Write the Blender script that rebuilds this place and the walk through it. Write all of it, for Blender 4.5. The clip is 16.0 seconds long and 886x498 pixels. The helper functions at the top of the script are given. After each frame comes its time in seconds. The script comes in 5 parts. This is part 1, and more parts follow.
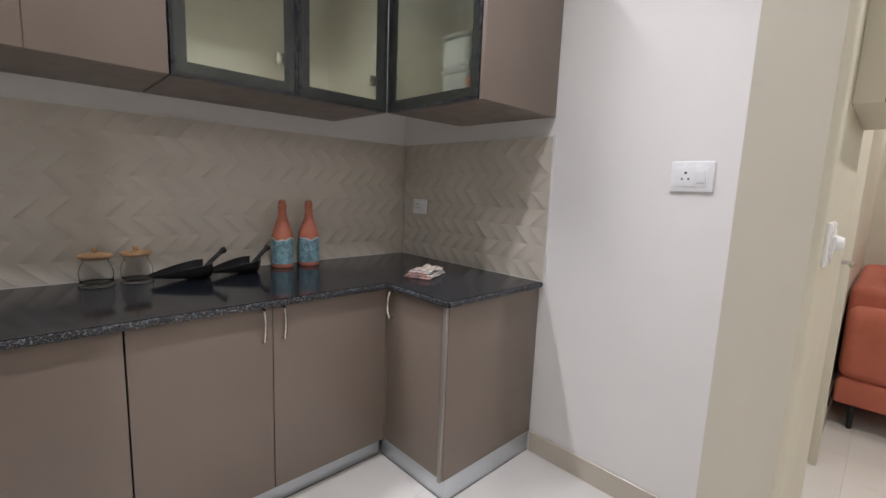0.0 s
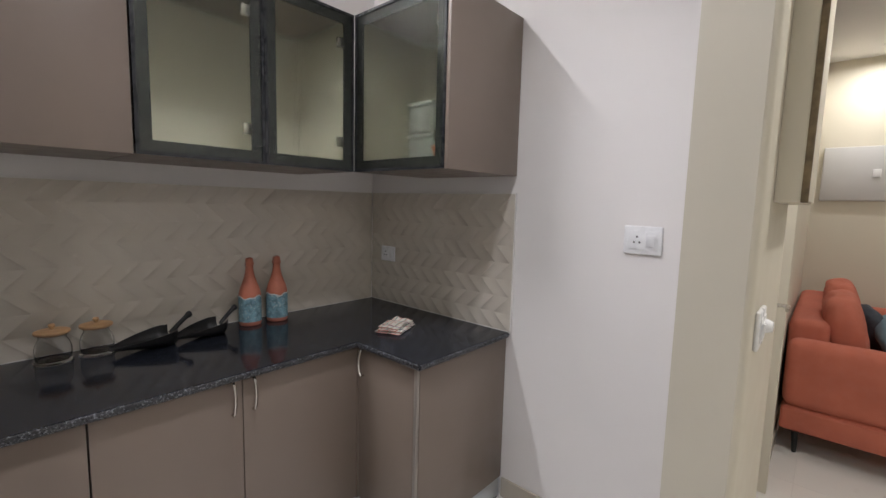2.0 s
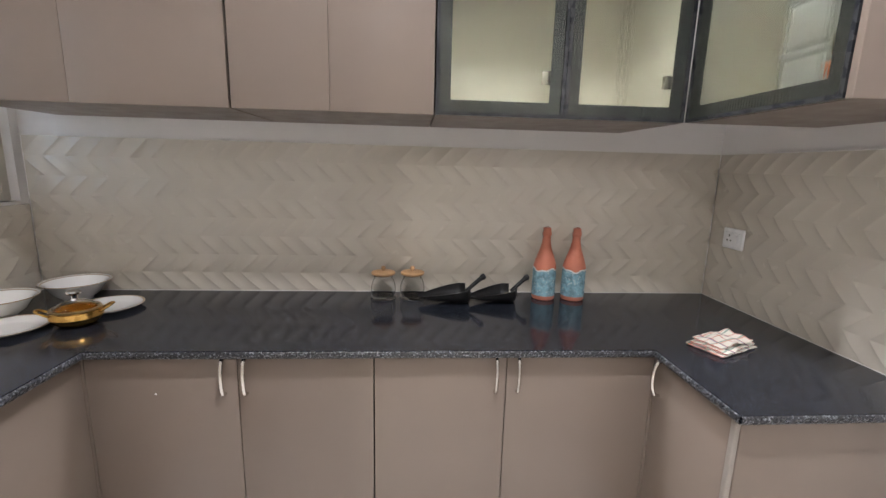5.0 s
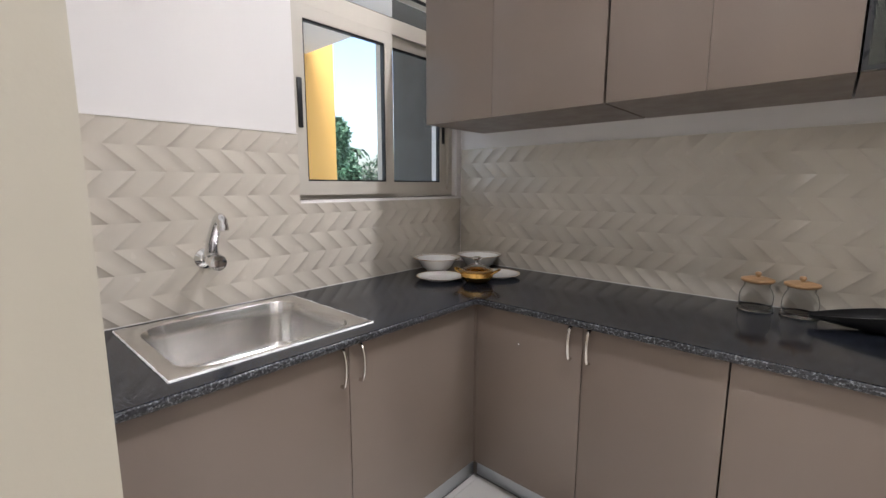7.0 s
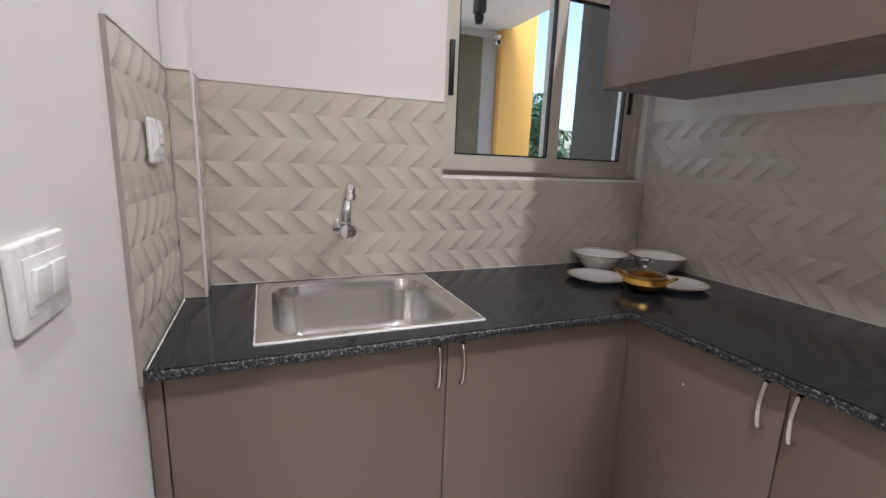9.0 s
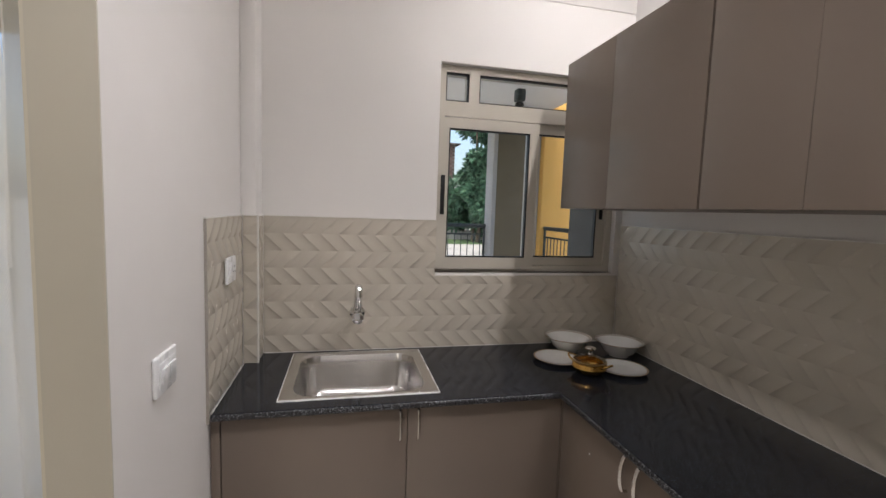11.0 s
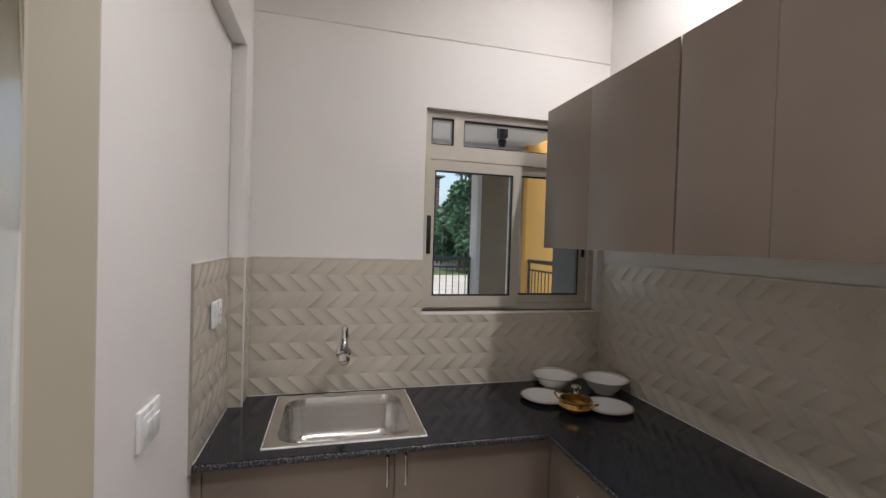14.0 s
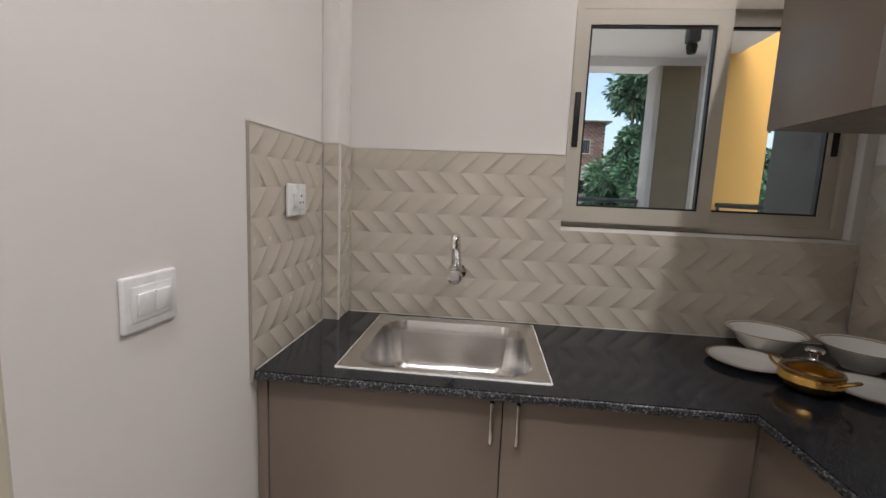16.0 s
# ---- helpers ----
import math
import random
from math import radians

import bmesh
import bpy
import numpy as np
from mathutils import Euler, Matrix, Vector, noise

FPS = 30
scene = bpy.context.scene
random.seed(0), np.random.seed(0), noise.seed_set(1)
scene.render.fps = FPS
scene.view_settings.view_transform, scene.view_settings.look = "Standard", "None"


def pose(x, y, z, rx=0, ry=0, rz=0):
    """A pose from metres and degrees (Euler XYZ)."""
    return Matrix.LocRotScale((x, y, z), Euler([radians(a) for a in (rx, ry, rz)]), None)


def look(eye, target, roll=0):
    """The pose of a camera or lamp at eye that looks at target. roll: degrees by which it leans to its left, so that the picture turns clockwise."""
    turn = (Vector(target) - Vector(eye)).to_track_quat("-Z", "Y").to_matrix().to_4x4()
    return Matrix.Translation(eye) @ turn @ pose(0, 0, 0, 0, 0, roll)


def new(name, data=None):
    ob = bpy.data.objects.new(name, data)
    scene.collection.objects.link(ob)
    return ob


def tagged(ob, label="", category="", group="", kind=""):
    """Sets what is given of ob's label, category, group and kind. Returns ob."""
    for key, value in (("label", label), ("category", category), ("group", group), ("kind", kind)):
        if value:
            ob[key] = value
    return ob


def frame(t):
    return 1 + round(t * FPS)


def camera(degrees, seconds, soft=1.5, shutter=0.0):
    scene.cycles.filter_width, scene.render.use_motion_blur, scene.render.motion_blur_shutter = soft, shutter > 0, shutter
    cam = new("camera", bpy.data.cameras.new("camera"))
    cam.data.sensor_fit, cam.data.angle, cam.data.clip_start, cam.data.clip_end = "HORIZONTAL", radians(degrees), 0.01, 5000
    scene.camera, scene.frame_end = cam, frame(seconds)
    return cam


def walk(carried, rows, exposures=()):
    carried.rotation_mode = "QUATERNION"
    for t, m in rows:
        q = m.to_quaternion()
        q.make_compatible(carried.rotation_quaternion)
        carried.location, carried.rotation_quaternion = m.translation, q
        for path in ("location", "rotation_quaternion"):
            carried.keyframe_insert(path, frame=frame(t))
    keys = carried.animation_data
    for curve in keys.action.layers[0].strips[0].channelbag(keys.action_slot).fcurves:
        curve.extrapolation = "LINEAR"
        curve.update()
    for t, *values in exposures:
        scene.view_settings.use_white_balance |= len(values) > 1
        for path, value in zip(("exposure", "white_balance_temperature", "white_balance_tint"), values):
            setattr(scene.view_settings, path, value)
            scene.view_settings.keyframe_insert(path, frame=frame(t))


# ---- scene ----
cam = camera(91.3, 16.0)
PATH = [
    (0, (0.94, 1.296, 1.258), (2.315, 2.721, 0.977), 2.3),
    (0.5, (0.888, 1.262, 1.229), (2.372, 2.577, 0.964), 2.2),
    (1, (0.876, 1.261, 1.184), (2.379, 2.547, 0.886), 1.8),
    (1.5, (0.891, 1.286, 1.3), (2.399, 2.562, 0.985), 1.8),
    (2, (0.912, 1.283, 1.453), (2.401, 2.612, 1.239), 1.5),
    (2.5, (0.902, 1.257, 1.532), (2.35, 2.654, 1.386), 2.6),
    (3, (0.906, 1.265, 1.506), (2.254, 2.751, 1.332), 2.3),
    (3.5, (0.971, 1.294, 1.46), (2.129, 2.924, 1.237), 1.9),
    (4, (1.084, 1.366, 1.425), (2.036, 3.101, 1.133), 2.3),
    (4.5, (1.18, 1.415, 1.414), (1.809, 3.28, 1.057), 1.1),
    (5, (1.236, 1.483, 1.418), (1.374, 3.443, 1.042), 1.5),
    (5.2, (1.276, 1.462, 1.432), (1.08, 3.414, 1.041), 0.9),
    (7.3, (1.278, 1.401, 1.283), (-0.073, 2.848, 0.997), -0.1),
    (7.5, (1.23, 1.435, 1.279), (-0.151, 2.852, 0.988), -0.5),
    (8, (1.142, 1.488, 1.259), (-0.399, 2.718, 0.921), -1.0),
    (8.5, (1.156, 1.609, 1.251), (-0.558, 2.567, 0.87), 1.7),
    (8.7, (1.17, 1.657, 1.256), (-0.593, 2.509, 0.85), 2.0),
    (10.8, (1.723, 1.909, 1.521), (-0.216, 2.35, 1.308), 2.1),
    (11, (1.775, 1.914, 1.552), (-0.167, 2.356, 1.375), 2.0),
    (11.5, (1.858, 1.94, 1.584), (-0.089, 2.387, 1.482), 2.0),
    (12, (1.904, 1.965, 1.594), (-0.04, 2.426, 1.518), 2.0),
    (12.5, (1.916, 1.961, 1.626), (-0.024, 2.445, 1.579), 1.9),
    (13, (1.892, 1.938, 1.635), (-0.043, 2.446, 1.615), 2.1),
    (13.5, (1.855, 1.907, 1.614), (-0.073, 2.436, 1.608), 1.9),
    (14, (1.803, 1.9, 1.6), (-0.132, 2.406, 1.564), 1.8),
    (14.5, (1.697, 1.97, 1.566), (-0.277, 2.287, 1.49), 1.4),
    (15, (1.557, 2.106, 1.532), (-0.439, 2.164, 1.412), 1.9),
    (15.5, (1.43, 2.134, 1.428), (-0.55, 1.964, 1.197), 2.4),
    (16, (1.311, 2.083, 1.347), (-0.662, 1.891, 1.082), 2.5),
]
EXPOSURES = [(0.0, 1.88, 6200, 10), (1.0, 1.78, 6200, 10), (2.5, 1.6, 6250, 10), (3.5, 1.75, 6250, 10), (4.5, 2.28, 6250, 10), (5.0, 2.65, 6250, 10), (7.5, 2.0, 6250, 10), (8.5, 1.88, 6300, 10), (11.0, 1.35, 6600, 10), (12.5, 1.22, 6600, 10), (14.0, 1.22, 6600, 10), (16.0, 1.38, 6700, 10)]
walk(cam, [(t, look(eye, target, roll)) for t, eye, target, roll in PATH], EXPOSURES)

# ---- world, sun, lights ----
world = bpy.data.worlds.new("sky")
scene.world = world
world.use_nodes = True
wn = world.node_tree
sky = wn.nodes.new("ShaderNodeTexSky")
sky.sky_type, sky.sun_disc = "NISHITA", False
sky.sun_elevation, sky.sun_rotation = radians(62), radians(125)
sky.air_density, sky.dust_density = 1.0, 4.0
wn.nodes["Background"].inputs["Strength"].default_value = 0.125
wn.links.new(sky.outputs[0], wn.nodes["Background"].inputs["Color"])
sun = new("sun", bpy.data.lights.new("sun", "SUN"))
sun.data.energy, sun.data.angle, sun.data.color = 0.8, radians(20), (1.0, 0.97, 0.92)
sun.matrix_world = look((13, -9, 30), (0, 0, 0))


def lamp(name, at, watts, size, color=(1.0, 0.93, 0.86), spread=170):
    ob = new(name, bpy.data.lights.new(name, "AREA"))
    ob.data.shape, ob.data.size, ob.data.energy, ob.data.color = "DISK", size, watts, color
    ob.data.spread = radians(spread)
    ob.matrix_world = pose(*at)
    return ob


CEIL, CEIL2 = 3.2, 2.72          # ceilings of the kitchen and of the living room
SPOTS = [(1.4, 1.9, CEIL)]
BATTEN, BATTEN_LONG = (0.86, 3.105, CEIL), 1.35
SPOTS2 = [(2.75, 0.76, CEIL2), (5.62, 1.05, CEIL2), (4.2, -0.9, CEIL2), (0.6, -0.2, CEIL2)]
WATTS, WATTS2 = (3.8,), (4.6, 2.8, 4.5, 7.0)
for at, watts in zip(SPOTS, WATTS):
    lamp("downlight_lamp", (at[0], at[1], at[2] - 0.025), watts, 0.08, (0.97, 0.955, 1.0), 112)
tube_lamp = lamp("batten_lamp", (BATTEN[0], BATTEN[1], BATTEN[2] - 0.045), 9.0, BATTEN_LONG, (0.97, 0.955, 1.0))
tube_lamp.data.shape, tube_lamp.data.size_y = "RECTANGLE", 0.03
for at, watts in zip(SPOTS2, WATTS2):
    lamp("downlight_lamp", (at[0], at[1], at[2] - 0.025), watts, 0.08, (1.0, 0.95, 0.9))

# ---- materials ----


def material(name, color, rough=0.5, metal=0.0, spec=0.5, vary=0.06, scale=3.0, bump=0.0, bump_scale=80.0, trans=0.0, ior=1.45, second=None, second_scale=60.0, second_at=(0.6, 0.7), coat=0.0, rand=0.0, stretch=None):
    """Base colour with a broad drift, an optional second colour in grains, and fine relief."""
    m = bpy.data.materials.new(name)
    m.use_nodes = True
    nt = m.node_tree
    b = nt.nodes["Principled BSDF"]
    b.inputs["Metallic"].default_value, b.inputs["Roughness"].default_value = metal, rough
    b.inputs["Specular IOR Level"].default_value, b.inputs["IOR"].default_value = spec, ior
    b.inputs["Transmission Weight"].default_value, b.inputs["Coat Weight"].default_value = trans, coat
    b.inputs["Coat Roughness"].default_value = 0.06
    tc = nt.nodes.new("ShaderNodeTexCoord")
    mp = nt.nodes.new("ShaderNodeMapping")
    nt.links.new(tc.outputs["Object"], mp.inputs[0])
    if stretch:
        mp.inputs["Scale"].default_value = stretch
    out = mp.outputs[0]

    def noise_node(s, detail=3.0):
        n = nt.nodes.new("ShaderNodeTexNoise")
        n.inputs["Scale"].default_value, n.inputs["Detail"].default_value = s, detail
        nt.links.new(out, n.inputs["Vector"])
        return n.outputs["Fac"]

    def ramp(fac, a, b2, ca, cb):
        r = nt.nodes.new("ShaderNodeValToRGB")
        r.color_ramp.elements[0].position, r.color_ramp.elements[1].position = a, b2
        r.color_ramp.elements[0].color, r.color_ramp.elements[1].color = (*ca, 1), (*cb, 1)
        nt.links.new(fac, r.inputs[0])
        return r.outputs[0]

    lo, hi = [c * (1 - vary) for c in color], [min(1, c * (1 + vary)) for c in color]
    col = ramp(noise_node(scale), 0.35, 0.65, lo, hi)
    if second:
        mask = ramp(noise_node(second_scale, 4.0), *second_at, (0, 0, 0), (1, 1, 1))
        mix = nt.nodes.new("ShaderNodeMixRGB")
        nt.links.new(mask, mix.inputs[0])
        nt.links.new(col, mix.inputs[1])
        mix.inputs[2].default_value = (*second, 1)
        col = mix.outputs[0]
    if rand:
        info = nt.nodes.new("ShaderNodeObjectInfo")
        hs = nt.nodes.new("ShaderNodeHueSaturation")
        mr = nt.nodes.new("ShaderNodeMapRange")
        mr.inputs["To Min"].default_value, mr.inputs["To Max"].default_value = 1 - rand, 1 + rand
        nt.links.new(info.outputs["Random"], mr.inputs["Value"])
        nt.links.new(mr.outputs[0], hs.inputs["Value"])
        nt.links.new(col, hs.inputs["Color"])
        col = hs.outputs[0]
    nt.links.new(col, b.inputs["Base Color"])
    if metal < 0.5 and not trans:
        rr = ramp(noise_node(scale * 4 + 5), 0.3, 0.7, [rough * 0.85] * 3, [min(1, rough * 1.15)] * 3)
        nt.links.new(rr, b.inputs["Roughness"])
    if bump:
        bp = nt.nodes.new("ShaderNodeBump")
        bp.inputs["Strength"].default_value, bp.inputs["Distance"].default_value = bump, 0.004
        nt.links.new(noise_node(bump_scale, 5.0), bp.inputs["Height"])
        nt.links.new(bp.outputs[0], b.inputs["Normal"])
    return m


def glowing(name, color, strength):
    m = bpy.data.materials.new(name)
    m.use_nodes = True
    b = m.node_tree.nodes["Principled BSDF"]
    b.inputs["Base Color"].default_value = (*color, 1)
    b.inputs["Emission Color"].default_value, b.inputs["Emission Strength"].default_value = (*color, 1), strength
    return m


PAINT = material("white wall paint", (0.76, 0.735, 0.71), 0.6, vary=0.02, scale=1.2, bump=0.05, bump_scale=140)
CREAM = material("cream wall paint", (0.63, 0.585, 0.48), 0.6, vary=0.02, scale=1.2, bump=0.05, bump_scale=140)
LINING = material("beige doorway paint", (0.54, 0.505, 0.42), 0.5, vary=0.03, scale=1.5, bump=0.05, bump_scale=140)
CEILING = material("ceiling paint", (0.8, 0.79, 0.77), 0.75, vary=0.02, scale=1.0)
TILE = material("glazed cream relief tile", (0.575, 0.525, 0.445), 0.24, vary=0.03, scale=5, coat=0.22, rand=0.012)
GROUT = material("white grout", (0.66, 0.63, 0.59), 0.8, vary=0.05, scale=30)
FLOOR = material("polished white floor tile", (0.72, 0.69, 0.65), 0.12, vary=0.025, scale=2.0, second=(0.64, 0.6, 0.55), second_scale=9, second_at=(0.62, 0.8), rand=0.015)
LAMINATE = material("taupe laminate", (0.203, 0.161, 0.13), 0.38, vary=0.03, scale=1.5, bump=0.05, bump_scale=300)
CARCASS = material("dark cabinet edge", (0.15, 0.118, 0.1), 0.5, vary=0.05)
INSIDE = material("off-white cabinet inside", (0.72, 0.69, 0.6), 0.5, vary=0.03)
GRANITE = material("polished black granite", (0.009, 0.0102, 0.014), 0.11, spec=0.42, vary=0.4, scale=25, second=(0.125, 0.142, 0.185), second_scale=330, second_at=(0.57, 0.69))
GRANITE_EDGE = material("rough black granite edge", (0.02, 0.02, 0.023), 0.3, vary=0.3, scale=40, second=(0.22, 0.23, 0.25), second_scale=150, second_at=(0.52, 0.68), bump=0.3, bump_scale=200)
ALU = material("brushed aluminium plinth", (0.62, 0.65, 0.68), 0.34, metal=0.75, vary=0.04, scale=3)
STEEL = material("brushed stainless steel", (0.7, 0.685, 0.67), 0.2, metal=1.0, vary=0.05, scale=6, stretch=(1, 1, 14))
steel_bsdf = STEEL.node_tree.nodes["Principled BSDF"]
brush = STEEL.node_tree.nodes.new("ShaderNodeTangent")
brush.direction_type, brush.axis = "RADIAL", "Z"
STEEL.node_tree.links.new(brush.outputs[0], steel_bsdf.inputs["Tangent"])
steel_bsdf.inputs["Anisotropic"].default_value, steel_bsdf.inputs["Anisotropic Rotation"].default_value = 0.85, 0.25
SEAL = material("white sealant", (0.8, 0.8, 0.78), 0.5, vary=0.05, scale=30)
CHROME = material("chrome", (0.75, 0.75, 0.75), 0.06, metal=1.0, vary=0.02)
NICKEL = material("satin nickel", (0.6, 0.57, 0.53), 0.24, metal=1.0, vary=0.03)
BLACKALU = material("black aluminium frame", (0.02, 0.021, 0.024), 0.28, vary=0.1, scale=8)
DARKGLASS = material("dark glass border", (0.018, 0.02, 0.022), 0.12, vary=0.1)
FLUTED = material("fluted frosted glass", (0.8, 0.815, 0.73), 0.26, trans=0.985, vary=0.0, ior=1.22)
GLASS = material("clear glass", (0.98, 0.985, 0.985), 0.0, trans=1.0, vary=0.0, ior=1.14)
PANE = material("window pane", (0.95, 0.97, 0.97), 0.0, trans=1.0, vary=0.0, ior=1.2)
UPVC = material("grey-beige window profile", (0.54, 0.5, 0.43), 0.42, vary=0.03, scale=4)
# darker copy of the olive-grey render: the pier's shade is put into its colour
SHADE = material("shaded olive-grey render", (0.1, 0.095, 0.085), 0.85, vary=0.08, scale=1.5, bump=0.2, bump_scale=60)
CORNER = material("dull taupe metal strip", (0.30, 0.27, 0.24), 0.4, metal=0.4, vary=0.05)
GASKET = material("grey gasket", (0.2, 0.2, 0.2), 0.6, vary=0.1)
RUBBER = material("black rubber", (0.012, 0.012, 0.012), 0.5, vary=0.1)
PLASTIC = material("white switch plastic", (0.8, 0.8, 0.8), 0.28, vary=0.015)
HOLE = material("dark socket hole", (0.02, 0.02, 0.02), 0.6, vary=0.05)
CERAMIC = material("white porcelain", (0.8, 0.79, 0.76), 0.1, vary=0.02, scale=6, coat=0.4)
GOLDRIM = material("dull gold rim", (0.30, 0.20, 0.09), 0.3, metal=0.6, vary=0.08, scale=20)
BRASS = material("hammered brass", (0.62, 0.38, 0.11), 0.2, metal=1.0, vary=0.08, scale=25, bump=0.4, bump_scale=60)
TERRACOTTA = material("terracotta", (0.46, 0.155, 0.095), 0.62, vary=0.1, scale=14, bump=0.2, bump_scale=180)
LABEL = material("blue mottled band", (0.17, 0.3, 0.35), 0.55, vary=0.35, scale=45, second=(0.36, 0.45, 0.47), second_scale=110, second_at=(0.58, 0.64))
LABELEDGE = material("pale band edge", (0.6, 0.62, 0.6), 0.6, vary=0.1)
IRON = material("black cast iron", (0.008, 0.008, 0.008), 0.42, vary=0.2, scale=20, bump=0.25, bump_scale=250)
WOOD = material("light wood lid", (0.42, 0.25, 0.12), 0.5, vary=0.15, scale=12, stretch=(1, 8, 1))
SOFA = material("coral upholstery", (0.46, 0.135, 0.085), 0.85, vary=0.08, scale=5, bump=0.3, bump_scale=500)
PILLOW = material("blue-grey cushion", (0.13, 0.2, 0.24), 0.85, vary=0.1, scale=9, bump=0.3, bump_scale=400)
PILLOW2 = material("charcoal cushion", (0.05, 0.06, 0.075), 0.85, vary=0.1, scale=9, bump=0.3, bump_scale=400)
METALBOX = material("grey painted metal", (0.55, 0.54, 0.53), 0.4, vary=0.02)
CONCRETE = material("grey render", (0.42, 0.40, 0.37), 0.85, vary=0.08, scale=1.5, bump=0.2, bump_scale=60)
OLIVE = material("olive-grey render", (0.19, 0.155, 0.1), 0.85, vary=0.08, scale=1.5, bump=0.2, bump_scale=60)
YELLOW = material("yellow render", (0.8, 0.465, 0.13), 0.8, vary=0.04, scale=1.2, bump=0.15, bump_scale=60)
RAIL = material("dark grey railing paint", (0.05, 0.06, 0.06), 0.45, vary=0.08)
BRICK = material("weathered red brick", (0.17, 0.115, 0.105), 0.9, vary=0.25, scale=3, rand=0.25)
MORTAR = material("mortar", (0.22, 0.2, 0.18), 0.95, vary=0.1)
BARK = material("bark", (0.09, 0.07, 0.05), 0.95, vary=0.2, scale=8, bump=0.5, bump_scale=30)
LEAF = material("tree leaves", (0.075, 0.155, 0.095), 0.45, vary=0.5, scale=0.9)
GRASS = material("rough grass", (0.07, 0.12, 0.045), 0.9, vary=0.35, scale=0.8, bump=0.6, bump_scale=25)
PLASTER = material("stained grey plaster", (0.36, 0.35, 0.34), 0.9, vary=0.15, scale=0.7, second=(0.22, 0.2, 0.18), second_scale=1.6, second_at=(0.55, 0.72))
TIN = material("rusty tin roofing", (0.16, 0.13, 0.11), 0.6, vary=0.3, scale=4)
LEAFFAR = material("far leaves", (0.05, 0.085, 0.05), 0.7, vary=0.4, scale=0.6)
GROUND = material("dusty ground", (0.42, 0.4, 0.36), 0.95, vary=0.15, scale=0.3, second=(0.2, 0.2, 0.13), second_scale=0.35, second_at=(0.56, 0.66), bump=0.3, bump_scale=9)

# ---- mesh helpers ----


def link(name, bm, mat, parent=None, smooth=False, label="", at=None):
    me = bpy.data.meshes.new(name)
    bm.normal_update()
    bm.to_mesh(me)
    bm.free()
    for m in (mat if isinstance(mat, (list, tuple)) else [mat]):
        me.materials.append(m)
    if smooth:
        me.shade_smooth()
        me.set_sharp_from_angle(angle=radians(35))
    ob = new(name, me)
    if parent:
        ob.parent = parent
    if at is not None:
        ob.matrix_basis = at
    if label:
        ob["label"] = label
    return ob


def part(name, bm, material_, parent, label="", smooth=True, at=None):
    return link(name, bm, material_, parent, smooth, label, at)


def thing(name, at, label, category, group="", kind=""):
    ob = new(name)
    ob.empty_display_size = 0.1
    ob.matrix_basis = at if isinstance(at, Matrix) else pose(*at)
    return tagged(ob, label, category, group, kind)


def add_box(bm, x0, x1, y0, y1, z0, z1, bevel=0.0, seg=2, index=0):
    vs = [bm.verts.new((x, y, z)) for x in (x0, x1) for y in (y0, y1) for z in (z0, z1)]
    quads = [(0, 1, 3, 2), (4, 6, 7, 5), (0, 4, 5, 1), (2, 3, 7, 6), (0, 2, 6, 4), (1, 5, 7, 3)]
    fs = [bm.faces.new([vs[i] for i in q]) for q in quads]
    for f in fs:
        f.material_index = index
    if bevel:
        es = list({e for f in fs for e in f.edges})
        made = bmesh.ops.bevel(bm, geom=es, offset=bevel, segments=seg, affect="EDGES", profile=0.5)
        for f in made["faces"]:
            f.material_index = index
    return fs


def box(*a, **k):
    bm = bmesh.new()
    add_box(bm, *a, **k)
    return bm


def cells(us, vs, solid, w0, w1, axis):
    """A slab of cells between the breaks us and vs, from w0 to w1 along axis, with only its outer faces."""
    bm = bmesh.new()
    memo = {}

    def vert(i, j, k):
        key = (i, j, k)
        if key not in memo:
            u, v, w = us[i], vs[j], (w0, w1)[k]
            memo[key] = bm.verts.new({"x": (w, u, v), "y": (u, w, v), "z": (u, v, w)}[axis])
        return memo[key]

    def inside(i, j):
        return 0 <= i < len(us) - 1 and 0 <= j < len(vs) - 1 and solid(i, j)

    for i in range(len(us) - 1):
        for j in range(len(vs) - 1):
            if not inside(i, j):
                continue
            bm.faces.new([vert(i, j, 0), vert(i, j + 1, 0), vert(i + 1, j + 1, 0), vert(i + 1, j, 0)])
            bm.faces.new([vert(i, j, 1), vert(i + 1, j, 1), vert(i + 1, j + 1, 1), vert(i, j + 1, 1)])
            for di, dj, a, b in ((-1, 0, (i, j), (i, j + 1)), (1, 0, (i + 1, j + 1), (i + 1, j)), (0, -1, (i + 1, j), (i, j)), (0, 1, (i, j + 1), (i + 1, j + 1))):
                if not inside(i + di, j + dj):
                    bm.faces.new([vert(*a, 0), vert(*b, 0), vert(*b, 1), vert(*a, 1)][::-1])
    bmesh.ops.recalc_face_normals(bm, faces=bm.faces[:])
    return bm


def lathe(profile, steps=40, index=None):
    """A turned shape from (radius, height) pairs."""
    bm = bmesh.new()
    rings = []
    for r, z in profile:
        if r < 1e-5:
            rings.append([bm.verts.new((0, 0, z))])
        else:
            rings.append([bm.verts.new((r * math.cos(2 * math.pi * i / steps), r * math.sin(2 * math.pi * i / steps), z)) for i in range(steps)])
    for k, (a, b) in enumerate(zip(rings, rings[1:])):
        for i in range(steps):
            j = (i + 1) % steps
            q = [a[i % len(a)], a[j % len(a)], b[j % len(b)], b[i % len(b)]]
            q = [v for n, v in enumerate(q) if v not in q[:n]]
            if len(q) > 2:
                f = bm.faces.new(q)
                if index:
                    f.material_index = index[k]
    bmesh.ops.recalc_face_normals(bm, faces=bm.faces[:])
    return bm


